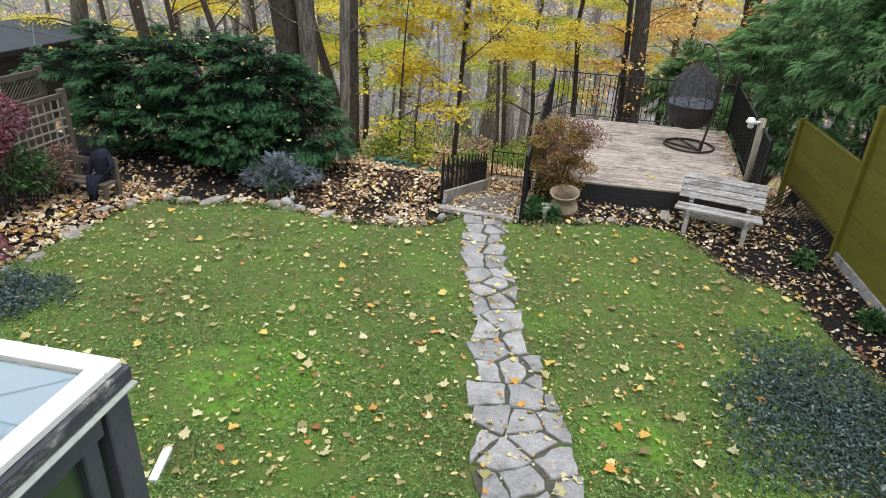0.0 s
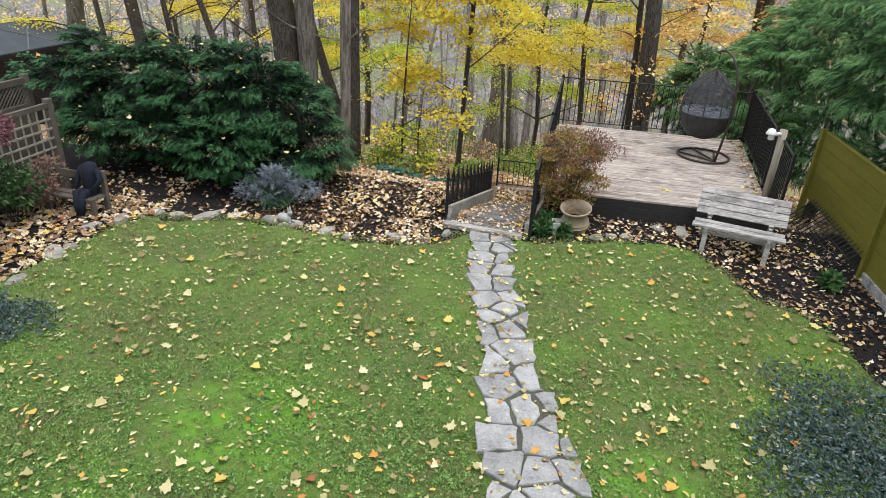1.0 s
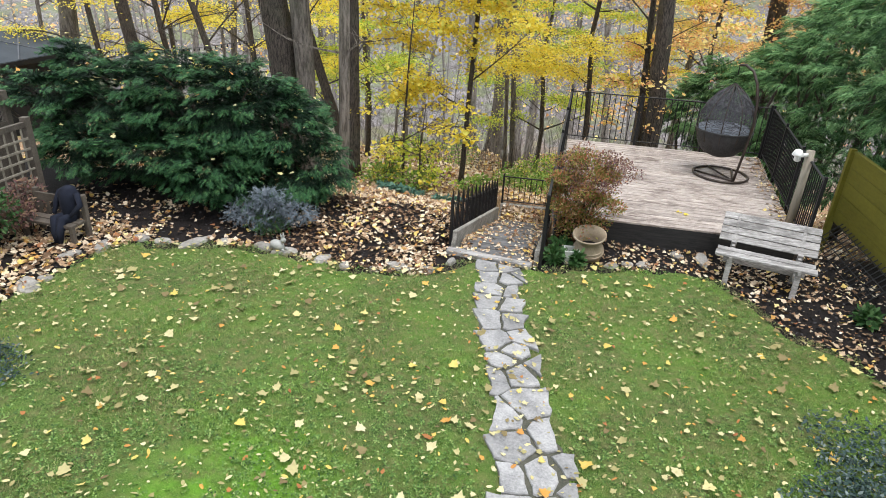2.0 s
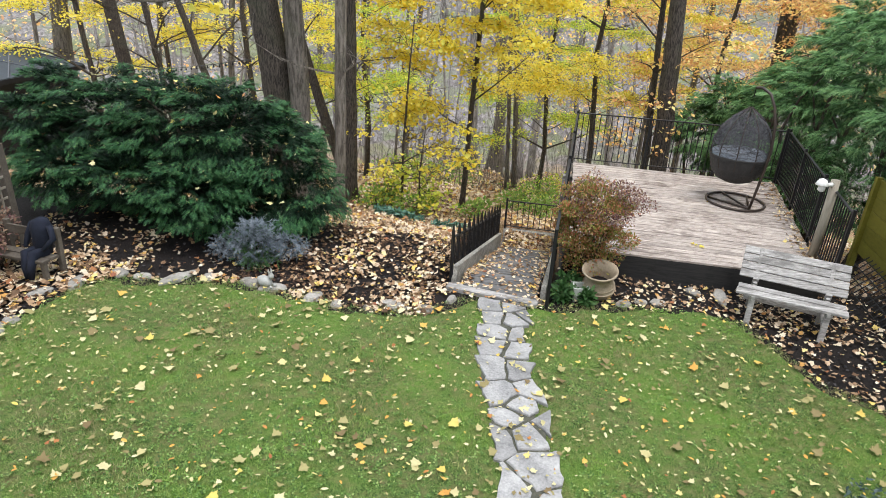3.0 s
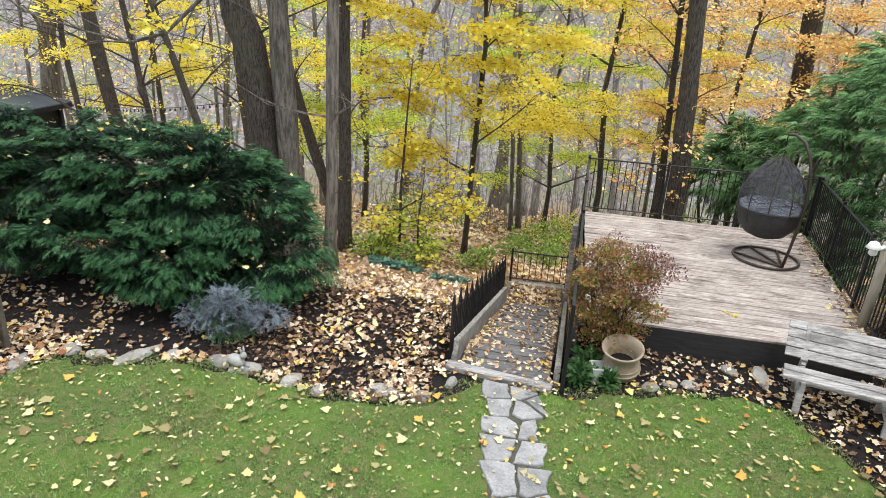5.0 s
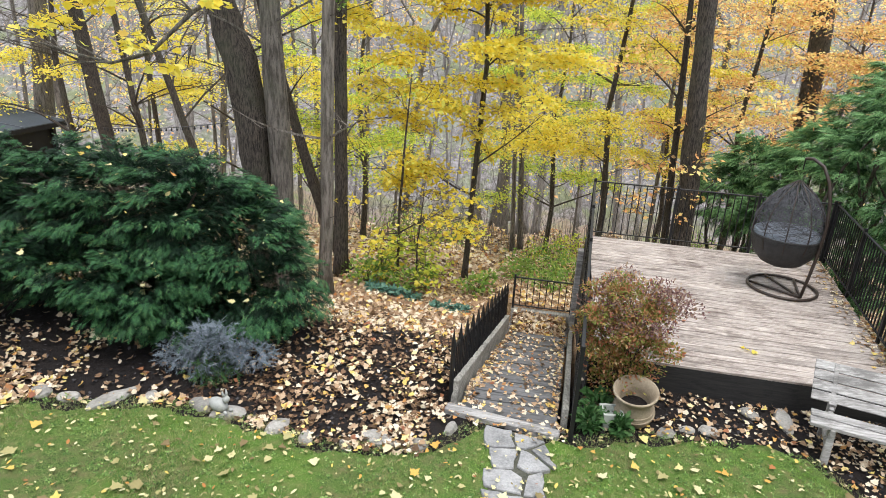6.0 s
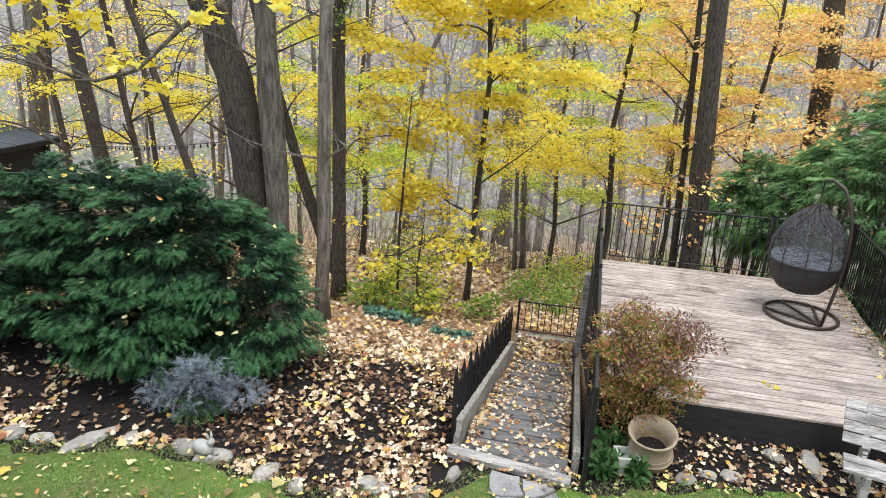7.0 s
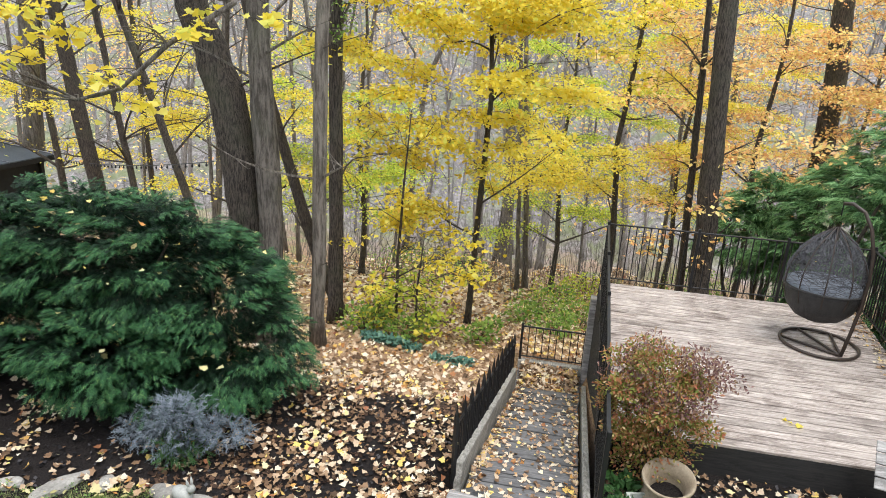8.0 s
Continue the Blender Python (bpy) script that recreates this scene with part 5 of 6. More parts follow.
def boughs(lobes, k, n, length, seed, droop=0.25, wide=0.42, lift=0.45, floor=0.15):
    """Drooping fans of sprays all over the outside of a union of ellipsoids: places, ways and how far out along its bough each spray sits."""
    r = np.random.default_rng(seed)
    P_, D_ = lobes_points(lobes, k, 0.9, seed)
    lb = np.array(lobes, float)
    at_, way_, out_ = [], [], []
    for p, d in zip(P_, D_):
        if d[2] < -0.6 or (np.sum(((p - lb[:, :3]) / lb[:, 3:]) ** 2, axis=1) < 0.45).any():
            continue
        L = length * r.uniform(0.65, 1.3)
        a = math.atan2(d[1], d[0]) + r.normal() * 0.35
        f = np.array([math.cos(a), math.sin(a), lift * d[2] + r.normal() * 0.12])
        f /= np.linalg.norm(f)
        s_ = np.array([-f[1], f[0], r.normal() * 0.15])
        u = r.random(n) ** 0.7
        w = (2 * r.random(n) - 1) * (0.3 + 0.7 * u) * (1.2 - 0.6 * u)
        q = p + f * (L * (u - 0.45))[:, None] + s_ * (w * wide * L)[:, None] + r.normal(size=(n, 3)) * 0.02
        q[:, 2] -= droop * L * (u ** 2 + 0.5 * w ** 2)
        v = f + s_ * (0.8 * w)[:, None]
        v[:, 2] -= droop * (0.3 + 1.6 * u)
        at_.append(q), way_.append(v), out_.append(u)
    at_, way_, out_ = np.concatenate(at_), np.concatenate(way_), np.concatenate(out_)
    ok_ = at_[:, 2] > ground_z(at_[:, 0], at_[:, 1]) + floor
    return at_[ok_], way_[ok_], out_[ok_]


def evergreen(name, base, lobes, k, n, length, form, size, inner_mat, tip_mat, label, category, group, seed, stems, stem_r, droop=0.25, wide=0.42, core=6000):
    """An evergreen of layered boughs: dark old needles within are coloured as shade, lighter young tips on the outside
    as lit.
    """
    r = np.random.default_rng(seed)
    t_ = thing(name, base, label, category, group)
    im = t_.matrix_world.inverted()
    for i in range(stems):
        l = lobes[i % len(lobes)]
        tip = Vector((l[0] + r.normal() * l[3] * 0.3, l[1] + r.normal() * l[4] * 0.3, l[2] + l[5] * r.uniform(0.2, 0.8)))
        path_ = curve_between(Vector(base) + Vector((*(r.normal(size=2) * 0.1), -0.03)), tip, r, 0.08, 5)
        part("stem", Shape().tube(path_, [stem_r * (1 - 0.15 * q) for q in range(6)], 6, 0.15), BARK_THIN, t_, at=im)
    P_, W_, U_ = boughs(lobes, k, n, length, seed + 1, droop, wide)
    # sprays towards the bough ends take the lighter, lit colour
    brighter = U_ + r.normal(size=len(U_)) * 0.12 > 0.62
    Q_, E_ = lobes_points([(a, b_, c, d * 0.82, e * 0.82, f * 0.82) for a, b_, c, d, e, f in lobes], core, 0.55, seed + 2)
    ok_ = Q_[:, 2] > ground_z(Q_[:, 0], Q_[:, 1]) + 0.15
    inner_p, inner_w = np.concatenate([P_[~brighter], Q_[ok_]]), np.concatenate([W_[~brighter], E_[ok_]])
    for mat, p, w in ((inner_mat, inner_p, inner_w), (tip_mat, P_[brighter], W_[brighter])):
        part("foliage", strew("foliage", form, p, outward(w, r, 0.05, 0.22), size * r.uniform(0.7, 1.3, len(p)), mat), mat, t_, "" if mat is inner_mat else "shoot tips in a lighter, lit colour", at=im)
    return t_


# the big dark yew
YLOBES = [(-8.45, 10.7, 1.85, 0.36, 0.45, 0.42), (-8.6, 10.1, 1.62, 0.8, 0.55, 0.26), (-7.4, 10.6, 1.55, 0.9, 0.8, 0.62), (-6.4, 10.7, 1.55, 0.95, 0.9, 0.7), (-5.5, 10.6, 1.5, 0.8, 0.9, 0.75), (-4.8, 10.6, 1.15, 0.7, 0.75, 0.68),
          (-4.28, 10.35, 0.72, 0.66, 0.6, 0.42), (-7.7, 9.75, 0.92, 0.7, 0.5, 0.34), (-6.7, 9.75, 0.88, 0.85, 0.5, 0.4), (-5.7, 9.75, 0.74, 0.85, 0.5, 0.42), (-4.95, 9.95, 0.62, 0.7, 0.48, 0.36), (-6.9, 11.3, 1.4, 1.1, 0.5, 0.7), (-5.4, 11.3, 1.2, 1.0, 0.5, 0.6),
          (-7.1, 10.3, 0.55, 1.2, 0.6, 0.42), (-5.7, 10.3, 0.5, 1.2, 0.6, 0.42), (-4.75, 10.35, 0.4, 0.6, 0.5, 0.32), (-8.3, 10.5, 1.0, 0.6, 0.6, 0.5)]
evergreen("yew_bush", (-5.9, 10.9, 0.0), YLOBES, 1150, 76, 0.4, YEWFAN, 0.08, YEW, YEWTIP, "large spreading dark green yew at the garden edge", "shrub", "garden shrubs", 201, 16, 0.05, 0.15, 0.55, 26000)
# cedars behind the deck railing and the fence
for k, (b, lob) in enumerate((
        ((5.5, 9.6), [(5.4, 9.6, 2.9, 0.85, 1.1, 1.2), (5.9, 9.4, 4.3, 0.8, 1.0, 1.3), (6.1, 10.4, 1.0, 0.5, 1.4, 1.0)]),
        ((5.4, 11.8), [(5.15, 11.8, 2.5, 0.8, 1.1, 1.15), (5.5, 11.8, 3.8, 0.8, 1.0, 1.2)]),
        ((5.3, 14.2), [(5.1, 14.2, 1.9, 0.85, 1.1, 1.2), (5.5, 14.3, 3.2, 0.8, 0.9, 1.0), (6.0, 13.0, 0.5, 0.5, 1.5, 1.1), (4.85, 13.9, 0.55, 0.45, 1.1, 0.8)]),
        ((5.2, 16.6), [(5.0, 16.7, 1.4, 1.0, 1.1, 1.3), (5.4, 16.8, 2.7, 0.85, 0.9, 0.8), (4.7, 16.4, 0.0, 0.7, 0.9, 0.8)]),
        ((4.9, 19.2), [(4.8, 19.3, 0.6, 1.1, 1.2, 1.2), (5.2, 19.4, 1.6, 0.8, 0.9, 0.6), (4.2, 19.0, -0.3, 0.8, 0.9, 0.8)]),
        ((7.4, 15.5), [(7.3, 15.5, 2.5, 1.2, 1.6, 2.0), (7.3, 15.5, 4.4, 0.9, 1.1, 1.4), (7.2, 14.0, 0.6, 1.0, 1.6, 1.2)]),
        ((3.9, 20.8), [(3.6, 20.8, -0.1, 0.9, 1.0, 1.0), (4.0, 20.9, 0.8, 0.7, 0.8, 0.7)]),
        ((7.3, 11.0), [(7.3, 11.0, 1.6, 0.9, 1.9, 1.6), (7.5, 11.2, 3.6, 0.9, 1.4, 1.5)]),
        ((6.2, 19.5), [(6.2, 19.5, 1.8, 1.2, 1.3, 1.4), (6.4, 19.6, 3.0, 0.8, 0.9, 0.8)]))):
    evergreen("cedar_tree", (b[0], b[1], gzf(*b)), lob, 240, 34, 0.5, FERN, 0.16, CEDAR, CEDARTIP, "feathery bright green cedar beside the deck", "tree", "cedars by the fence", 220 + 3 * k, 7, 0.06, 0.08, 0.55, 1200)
bush("barberry_bush", (0.14, 10.16, 0.0), [(0.12, 10.2, 0.98, 0.46, 0.42, 0.46), (0.22, 10.2, 0.62, 0.42, 0.38, 0.36), (-0.02, 10.18, 0.68, 0.34, 0.36, 0.42), (0.16, 10.2, 1.26, 0.34, 0.32, 0.26), (0.12, 10.14, 0.36, 0.38, 0.34, 0.28)] + shelves([(0.14, 10.2, 0.9, 0.48, 0.42, 0.6)], 34, 0.16, 241), 14500, OVAL, 0.04, BARBERRY,
     "rounded barberry bush in russet and purple autumn leaf", 34, 240, 0.3, -0.2, 0.7, stem_r=0.008, extra=(shelves([(0.2, 10.2, 1.15, 0.5, 0.42, 0.42)], 40, 0.17, 243), 2600, 0.036, MAUVE))
bush("sage_bush", (-4.47, 9.3, 0.05), [(-4.47, 9.32, 0.34, 0.38, 0.34, 0.34), (-4.02, 9.4, 0.32, 0.26, 0.22, 0.14), (-4.88, 9.28, 0.26, 0.26, 0.22, 0.16), (-4.4, 9.2, 0.55, 0.22, 0.2, 0.14)], 1150, SPRAY, 0.095, LAVENDER, "blue grey sage bush at the bed edge", 46, 250, 0.25, -0.35, 1.1, stem_mat=LAVENDER, stem_r=0.005,
     extra=([(-4.4, 9.22, 0.2, 0.3, 0.26, 0.16)], 320, 0.08, GREENLEAF))
bush("crimson_maple_shrub", (-7.75, 7.2, 0.0), [(-7.7, 7.2, 1.4, 0.4, 0.6, 0.35), (-7.6, 6.8, 1.2, 0.4, 0.5, 0.3)], 2600, OVAL, 0.075, CRIMSON, "crimson laceleaf maple shrub by the trellis", 8, 260, 0.3, 0.2, 0.6, stem_r=0.015)
bush("rose_shrub", (-7.65, 7.5, 0.0), [(-7.7, 7.3, 0.7, 0.35, 0.5, 0.36), (-7.6, 7.7, 0.5, 0.3, 0.35, 0.3)], 1300, OVAL, 0.07, GREENLEAF, "green leafy shrub in front of the trellis", 10, 262, 0.3, 0.0, 0.7, stem_r=0.01)
bush("pink_spirea_shrub", (-7.55, 8.2, 0.0), [(-7.55, 7.95, 0.42, 0.28, 0.3, 0.22), (-7.75, 8.4, 0.5, 0.26, 0.3, 0.25)], 1100, OVAL, 0.055, MAUVE, "dusky pink autumn shrub by the old bench", 14, 264, 0.3, 0.0, 0.7, stem_r=0.008)
bush("crimson_seedling", (-6.75, 5.9, 0.0), [(-6.75, 5.9, 0.2, 0.22, 0.22, 0.16)], 160, OVAL, 0.08, CRIMSON, "small crimson leaved plant in the leafy border", 6, 266, 0.3, 0.0, 0.7, stem_r=0.006)
for k, (x, y, s) in enumerate(((-0.2, 9.5, 0.13), (0.12, 9.47, 0.08), (-0.12, 9.85, 0.17), (3.7, 8.9, 0.13), (4.0, 7.3, 0.13))):
    bush("geranium_plant", (x, y, 0.0), [(x, y, 0.1, s, s, 0.12)], 230, OVAL, 0.085, GREENLEAF, "low green leafy perennial in the bed", 6, 270 + k, 0.2, -0.2, 0.7, category="plant", group="bed perennials", stem_r=0.004)
# undergrowth beyond the landing
for k, (x, y, s, m_) in enumerate(((-4.5, 15.0, 0.5, UNDER), (-3.6, 15.0, 0.45, UNDER), (-0.9, 17.4, 0.5, UNDER), (-1.7, 18.6, 0.5, UNDER), (-0.3, 18.8, 0.8, UNDER), (-1.3, 20.0, 0.9, UNDER), (0.5, 17.0, 0.6, UNDER), (-2.3, 15.6, 0.35, UNDER), (-0.7, 22.5, 1.1, GREENYEL), (-4.6, 24.5, 1.2, UNDER), (2.8, 21.5, 1.0, UNDER), (-7.0, 26.0, 1.3, UNDER), (3.8, 27.0, 1.2, UNDER))):
    g = gzf(x, y)
    bush("undergrowth_shrub", (x, y, g), [(x, y, g + 0.3 * s + 0.1, s, s * 0.8, 0.35 * s + 0.12), (x + 0.5 * s, y + 0.4, g + 0.5 * s + 0.1, s * 0.6, s * 0.6, 0.3 * s)], int(500 * s + 150), KITE, 0.09, m_, "loose light green undergrowth on the bank", 12, 290 + k, 0.2, 0.0, 0.8, group="ravine undergrowth", stem_r=0.007)
along = r_.random(1100)
P = np.stack([-4.35 + 2.15 * along, 14.55 - 0.62 * smooth(0.45, 0.75, along) + r_.normal(size=1100) * 0.09, np.zeros(1100)], -1)
P = P[(along < 0.52) | (along > 0.66)]
P[:, 2] = ground_z(P[:, 0], P[:, 1]) + r_.uniform(0, 0.14, len(P))
solo("periwinkle_strip", strew("periwinkle_strip", OVAL, P, flat_turns(len(P), r_, 0.6), r_.uniform(0.06, 0.12, len(P)), TEAL), TEAL, "strip of blue green ground cover on the bank", "plants", kind="stuff")

# ---- edging stones, rabbit, scarecrow on its bench ----
def boulder(name, x, y, sx, sy, sz, seed, label, group="edging stones", z=None):
    b = bmesh.new()
    bmesh.ops.create_icosphere(b, subdivisions=3, radius=1.0)
    for v in b.verts:
        q = v.co.copy()
        k = 1 + 0.28 * noise.noise(q * 1.3 + Vector((seed * 3.1, 0, 0))) + 0.10 * noise.noise(q * 3.5 + Vector((seed, 0, 0)))
        v.co = Vector((q.x * sx, q.y * sy, max(-0.4, min(0.75, q.z)) * sz)) * k
    me = bpy.data.meshes.new(name)
    b.to_mesh(me)
    b.free()
    me.materials.append(ROCK)
    ob = new(name, me)
    zz = gzf(x, y) if z is None else z
    ob.matrix_world = pose(x, y, zz + 0.2 * sz, 0, 0, seed * 47 % 180)
    return tagged(ob, label, "stone", group)


for k, (x, y, s) in enumerate(((-6.5, 5.75, .15), (-6.38, 6.15, .16), (-6.5, 6.9, .2), (-6.42, 7.1, .13), (-6.62, 7.75, .16), (-6.38, 8.1, .17), (-6.05, 8.5, .17), (-5.72, 8.5, .12), (-5.25, 8.6, .22), (-4.88, 8.72, .15), (-4.3, 8.76, .17), (-3.95, 8.7, .15),
                               (-3.35, 8.62, .2), (-3.0, 8.52, .12), (-2.3, 8.7, .17), (-1.9, 8.72, .15), (-1.62, 9.08, .13), (-2.6, 8.55, .1), (1.08, 9.78, .14), (0.62, 9.62, .11), (1.95, 10.22, .2), (1.6, 10.25, .15), (0.85, 9.75, .09))):
    boulder("edging_stone", x, y, s * (0.75 + 0.45 * (k % 3) / 2), s * (0.45 + 0.3 * (k % 4) / 3), 0.02 + s * 0.22, k + 1, "flat pale fieldstone edging the flower bed")
rab = Shape()
rab.lathe([(0.0, 0.0), (0.07, 0.0), (0.085, 0.05), (0.075, 0.10), (0.045, 0.13), (0.0, 0.14)], 16, Matrix.Translation((0, 0.09, 0)) @ Matrix.Diagonal((1.0, 1.75, 1.0, 1)))
rab.lathe([(0.0, -0.05), (0.03, -0.042), (0.048, 0.0), (0.035, 0.035), (0.0, 0.048)], 14, pose(0.01, -0.045, 0.175))
for s in (-1, 1):
    rab.tube([(0.015 * s + 0.01, -0.035, 0.2), (0.025 * s + 0.01, -0.03, 0.25), (0.03 * s + 0.01, -0.02, 0.3)], [0.012, 0.017, 0.004], 8)
    rab.tube([(0.04 * s, -0.06, 0.02), (0.045 * s, -0.1, 0.012)], [0.025, 0.018], 8)
rab.lathe([(0.0, -0.03), (0.03, 0.0), (0.0, 0.03)], 10, pose(0, 0.085, 0.05))
ro = solo("rabbit_figurine", rab, PLASTER, "small white rabbit figurine on the edging stones", "figurine", smooth=True)
ro.matrix_world = pose(-3.98, 8.67, 0.055, 0, 0, 70) @ Matrix.Diagonal((0.85, 0.85, 0.85, 1))
ob_ = thing("old_bench", (-7.14, 8.2, 0.0), "low weathered old bench half under the yew", "bench", turn=-4)
part("seat_plank", Shape().box(0.86, 0.12, 0.04), LATTICEWOOD, ob_, at=pose(0, -0.12, 0.29))
part("seat_plank", Shape().box(0.86, 0.12, 0.04), LATTICEWOOD, ob_, at=pose(0, 0.02, 0.29))
part("back_plank", Shape().box(0.84, 0.03, 0.12), LATTICEWOOD, ob_, at=pose(0, 0.13, 0.55))
for x in (-0.4, 0.4):
    part("leg", Shape().beam((x, -0.14, 0), (x, -0.14, 0.27), 0.06, 0.06, (0, 1, 0)), LATTICEWOOD, ob_)
    part("leg", Shape().beam((x, 0.13, 0), (x, 0.15, 0.66), 0.07, 0.06, (0, 1, 0)), LATTICEWOOD, ob_)
sc = Shape()
sc.tube([(0, 0.06, 0.31), (0, 0.08, 0.5), (0, 0.1, 0.7), (0, 0.1, 0.82), (0, 0.09, 0.86)], [0.12, 0.13, 0.15, 0.11, 0.03], 14, 0.15)
for s in (-1, 1):
    sc.tube([(0.08 * s, 0.04, 0.36), (0.07 * s, -0.16, 0.38), (0.05 * s + 0.02, -0.24, 0.2), (0.03 * s + 0.03, -0.26, 0.03)], [0.085, 0.08, 0.06, 0.04], 10, 0.15)
    sc.tube([(0.17 * s, 0.1, 0.76), (0.25 * s, 0.06, 0.58), (0.17 * s, -0.08, 0.43)], [0.045, 0.045, 0.03], 10, 0.15)
so = solo("stuffed_scarecrow", sc, DENIM, "headless stuffed denim scarecrow slumped on the old bench", "scarecrow", smooth=True)
so.matrix_world = pose(-6.93, 8.2, 0.03, 0, 0, -8) @ Matrix.Diagonal((0.85, 0.9, 0.88, 1))

# ---- neighbouring trellis fence and gazebo ----
tf = thing("trellis_fence", (-7.95, 7.4, 0), "weathered brown trellis fence along the neighbouring garden", "fence", kind="structure")
im = tf.matrix_world.inverted()
TX = -7.95
for y in (4.9, 6.9, 8.9):
    part("fence_post", Shape().beam((TX, y, -0.1), (TX, y, 1.5), 0.1, 0.1, (0, 1, 0)), LATTICEWOOD, tf, at=im)
for z in (0.16, 1.4):
    part("fence_rail", Shape().beam((TX, 4.92, z), (TX, 8.88, z), 0.06, 0.08), LATTICEWOOD, tf, at=im)
for i in range(26):
    y = 5.02 + i * 0.15
    part("upright_lath", Shape().beam((TX + 0.015, y, 0.18), (TX + 0.015, y, 1.38), 0.036, 0.012, (1, 0, 0)), POSTWOOD, tf, at=im)
for i in range(7):
    part("cross_lath", Shape().beam((TX + 0.03, 4.94, 0.3 + i * 0.15), (TX + 0.03, 8.86, 0.3 + i * 0.15), 0.012, 0.036), POSTWOOD, tf, at=im)
bf = thing("lattice_screen", (-8.7, 8.0, 0), "grey wooden screen with fine lattice beside the gazebo", "fence", kind="structure")
im = bf.matrix_world.inverted()
BX = -8.75
for y in (5.0, 7.2, 9.4):
    part("fence_post", Shape().beam((BX, y, -0.1), (BX, y, 1.72), 0.1, 0.1, (0, 1, 0)), LATTICEWOOD, bf, at=im)
for z, h in ((1.22, 0.08), (1.62, 0.1)):
    part("fence_rail", Shape().beam((BX, 5.0, z), (BX, 9.4, z), 0.06, h), LATTICEWOOD, bf, at=im)
part("back_boards", Shape().box(0.02, 4.3, 1.17), LATTICEWOOD, bf, at=im @ pose(BX, 7.2, 0.61))
lat = Shape()
for i in range(58):
    y = 5.05 + i * 0.075
    lat.beam((BX + 0.012, y, 1.25), (BX + 0.012, y + 0.34, 1.59), 0.006, 0.018, (1, 0, 0), 0)
    lat.beam((BX - 0.012, y + 0.34, 1.25), (BX - 0.012, y, 1.59), 0.006, 0.018, (1, 0, 0), 0)
tagged(part("fine_lattice", lat, LATTICEWOOD, bf, at=im), kind="stuff")
back = thing("lattice_screen", (-7.3, 11.75, 0), "dark wooden lattice screen behind the yew", "fence", kind="structure")
im = back.matrix_world.inverted()
for x in (-9.2, -7.4, -5.6):
    part("fence_post", Shape().beam((x, 11.75, gzf(x, 11.75) - 0.1), (x, 11.75, 1.3), 0.09, 0.09, (0, 1, 0)), LATTICEWOOD, back, at=im)
for z in (0.0, 1.22):
    part("fence_rail", Shape().beam((-9.15, 11.75, z), (-5.65, 11.75, z), 0.05, 0.08), LATTICEWOOD, back, at=im)
lat = Shape()
for i in range(62):
    for dz, lean in ((0.0, 0.6), (0.6, 0.6)):
        x = -9.6 + 0.075 * i
        for y, x0, x1 in ((11.742, x, x + lean), (11.758, x + lean, x)):
            if min(x0, x1) > -9.2 and max(x0, x1) < -5.6:
                lat.beam((x0, y, 0.02 + dz), (x1, y, 0.62 + dz), 0.008, 0.034, (0, 1, 0), 0)
tagged(part("fine_lattice", lat, LATTICEWOOD, back, at=im), kind="stuff")
gaz = thing("gazebo", (-18.4, 18.5, -2.2), "gazebo with grey metal hip roof in the neighbouring garden", "gazebo")
im = gaz.matrix_world.inverted()
GX0, GX1, GY0, GY1, GZ, RISE = -20.0, -16.4, 16.2, 20.8, 0.38, 0.55
apex = [(-18.2, 18.0), (-18.2, 19.8)]
corn = [(GX0, GY0), (GX1, GY0), (GX1, GY1), (GX0, GY1)]
for k, (a, b, ap) in enumerate(((0, 1, (0, 0)), (1, 2, (1, 0)), (2, 3, (1, 1)), (3, 0, (0, 1)))):
    s = Shape()
    p, q = corn[a], corn[b]
    u, w = apex[ap[0]], apex[ap[1]]
    top = [(w[0], w[1], GZ + RISE), (u[0], u[1], GZ + RISE)] if u != w else [(u[0], u[1], GZ + RISE)]
    pts = [(p[0], p[1], GZ), (q[0], q[1], GZ)] + ([(u[0], u[1], GZ + RISE), (w[0], w[1], GZ + RISE)] if u != w else top)
    low = [(x, y, z - 0.03) for x, y, z in pts]
    m_ = len(pts)
    s.add(pts + low, [tuple(range(m_)), tuple(reversed(range(m_, 2 * m_)))] + [(i, (i + 1) % m_, m_ + (i + 1) % m_, m_ + i) for i in range(m_)])
    part("roof_panel", s, ROOF, gaz, at=im)
    for t in (0.33, 0.66):
        e = Vector((*p, GZ)).lerp(Vector((*q, GZ)), t)
        f_ = Vector((*(u if t < 0.5 else w), GZ + RISE))
        part("roof_seam", Shape().beam(e + Vector((0, 0, 0.008)), f_ + Vector((0, 0, 0.012)), 0.04, 0.025), SLATE, gaz, at=im)
    part("hip_cap", Shape().beam((*p, GZ + 0.012), (*apex[0 if k in (0, 1) else 1], GZ + RISE + 0.02), 0.07, 0.03), SLATE, gaz, at=im)
    part("fascia", Shape().beam((*p, GZ - 0.09), (*q, GZ - 0.09), 0.05, 0.14), BLACK, gaz, at=im)
for x in (GX0 + 0.25, GX1 - 0.25):
    for y in (GY0 + 0.25, GY1 - 0.25):
        part("post", Shape().beam((x, y, gzf(x, y) - 0.1), (x, y, GZ - 0.15), 0.11, 0.11, (0, 1, 0)), BLACK, gaz, at=im)
# added flat black sheet that paints the shade under the gazebo roof
part("curtain", Shape().box(0.04, 4.1, 2.2), BLACK, gaz, "black sheet standing in for the shade under the roof", at=im @ pose(GX1 - 0.32, 18.5, -0.95))

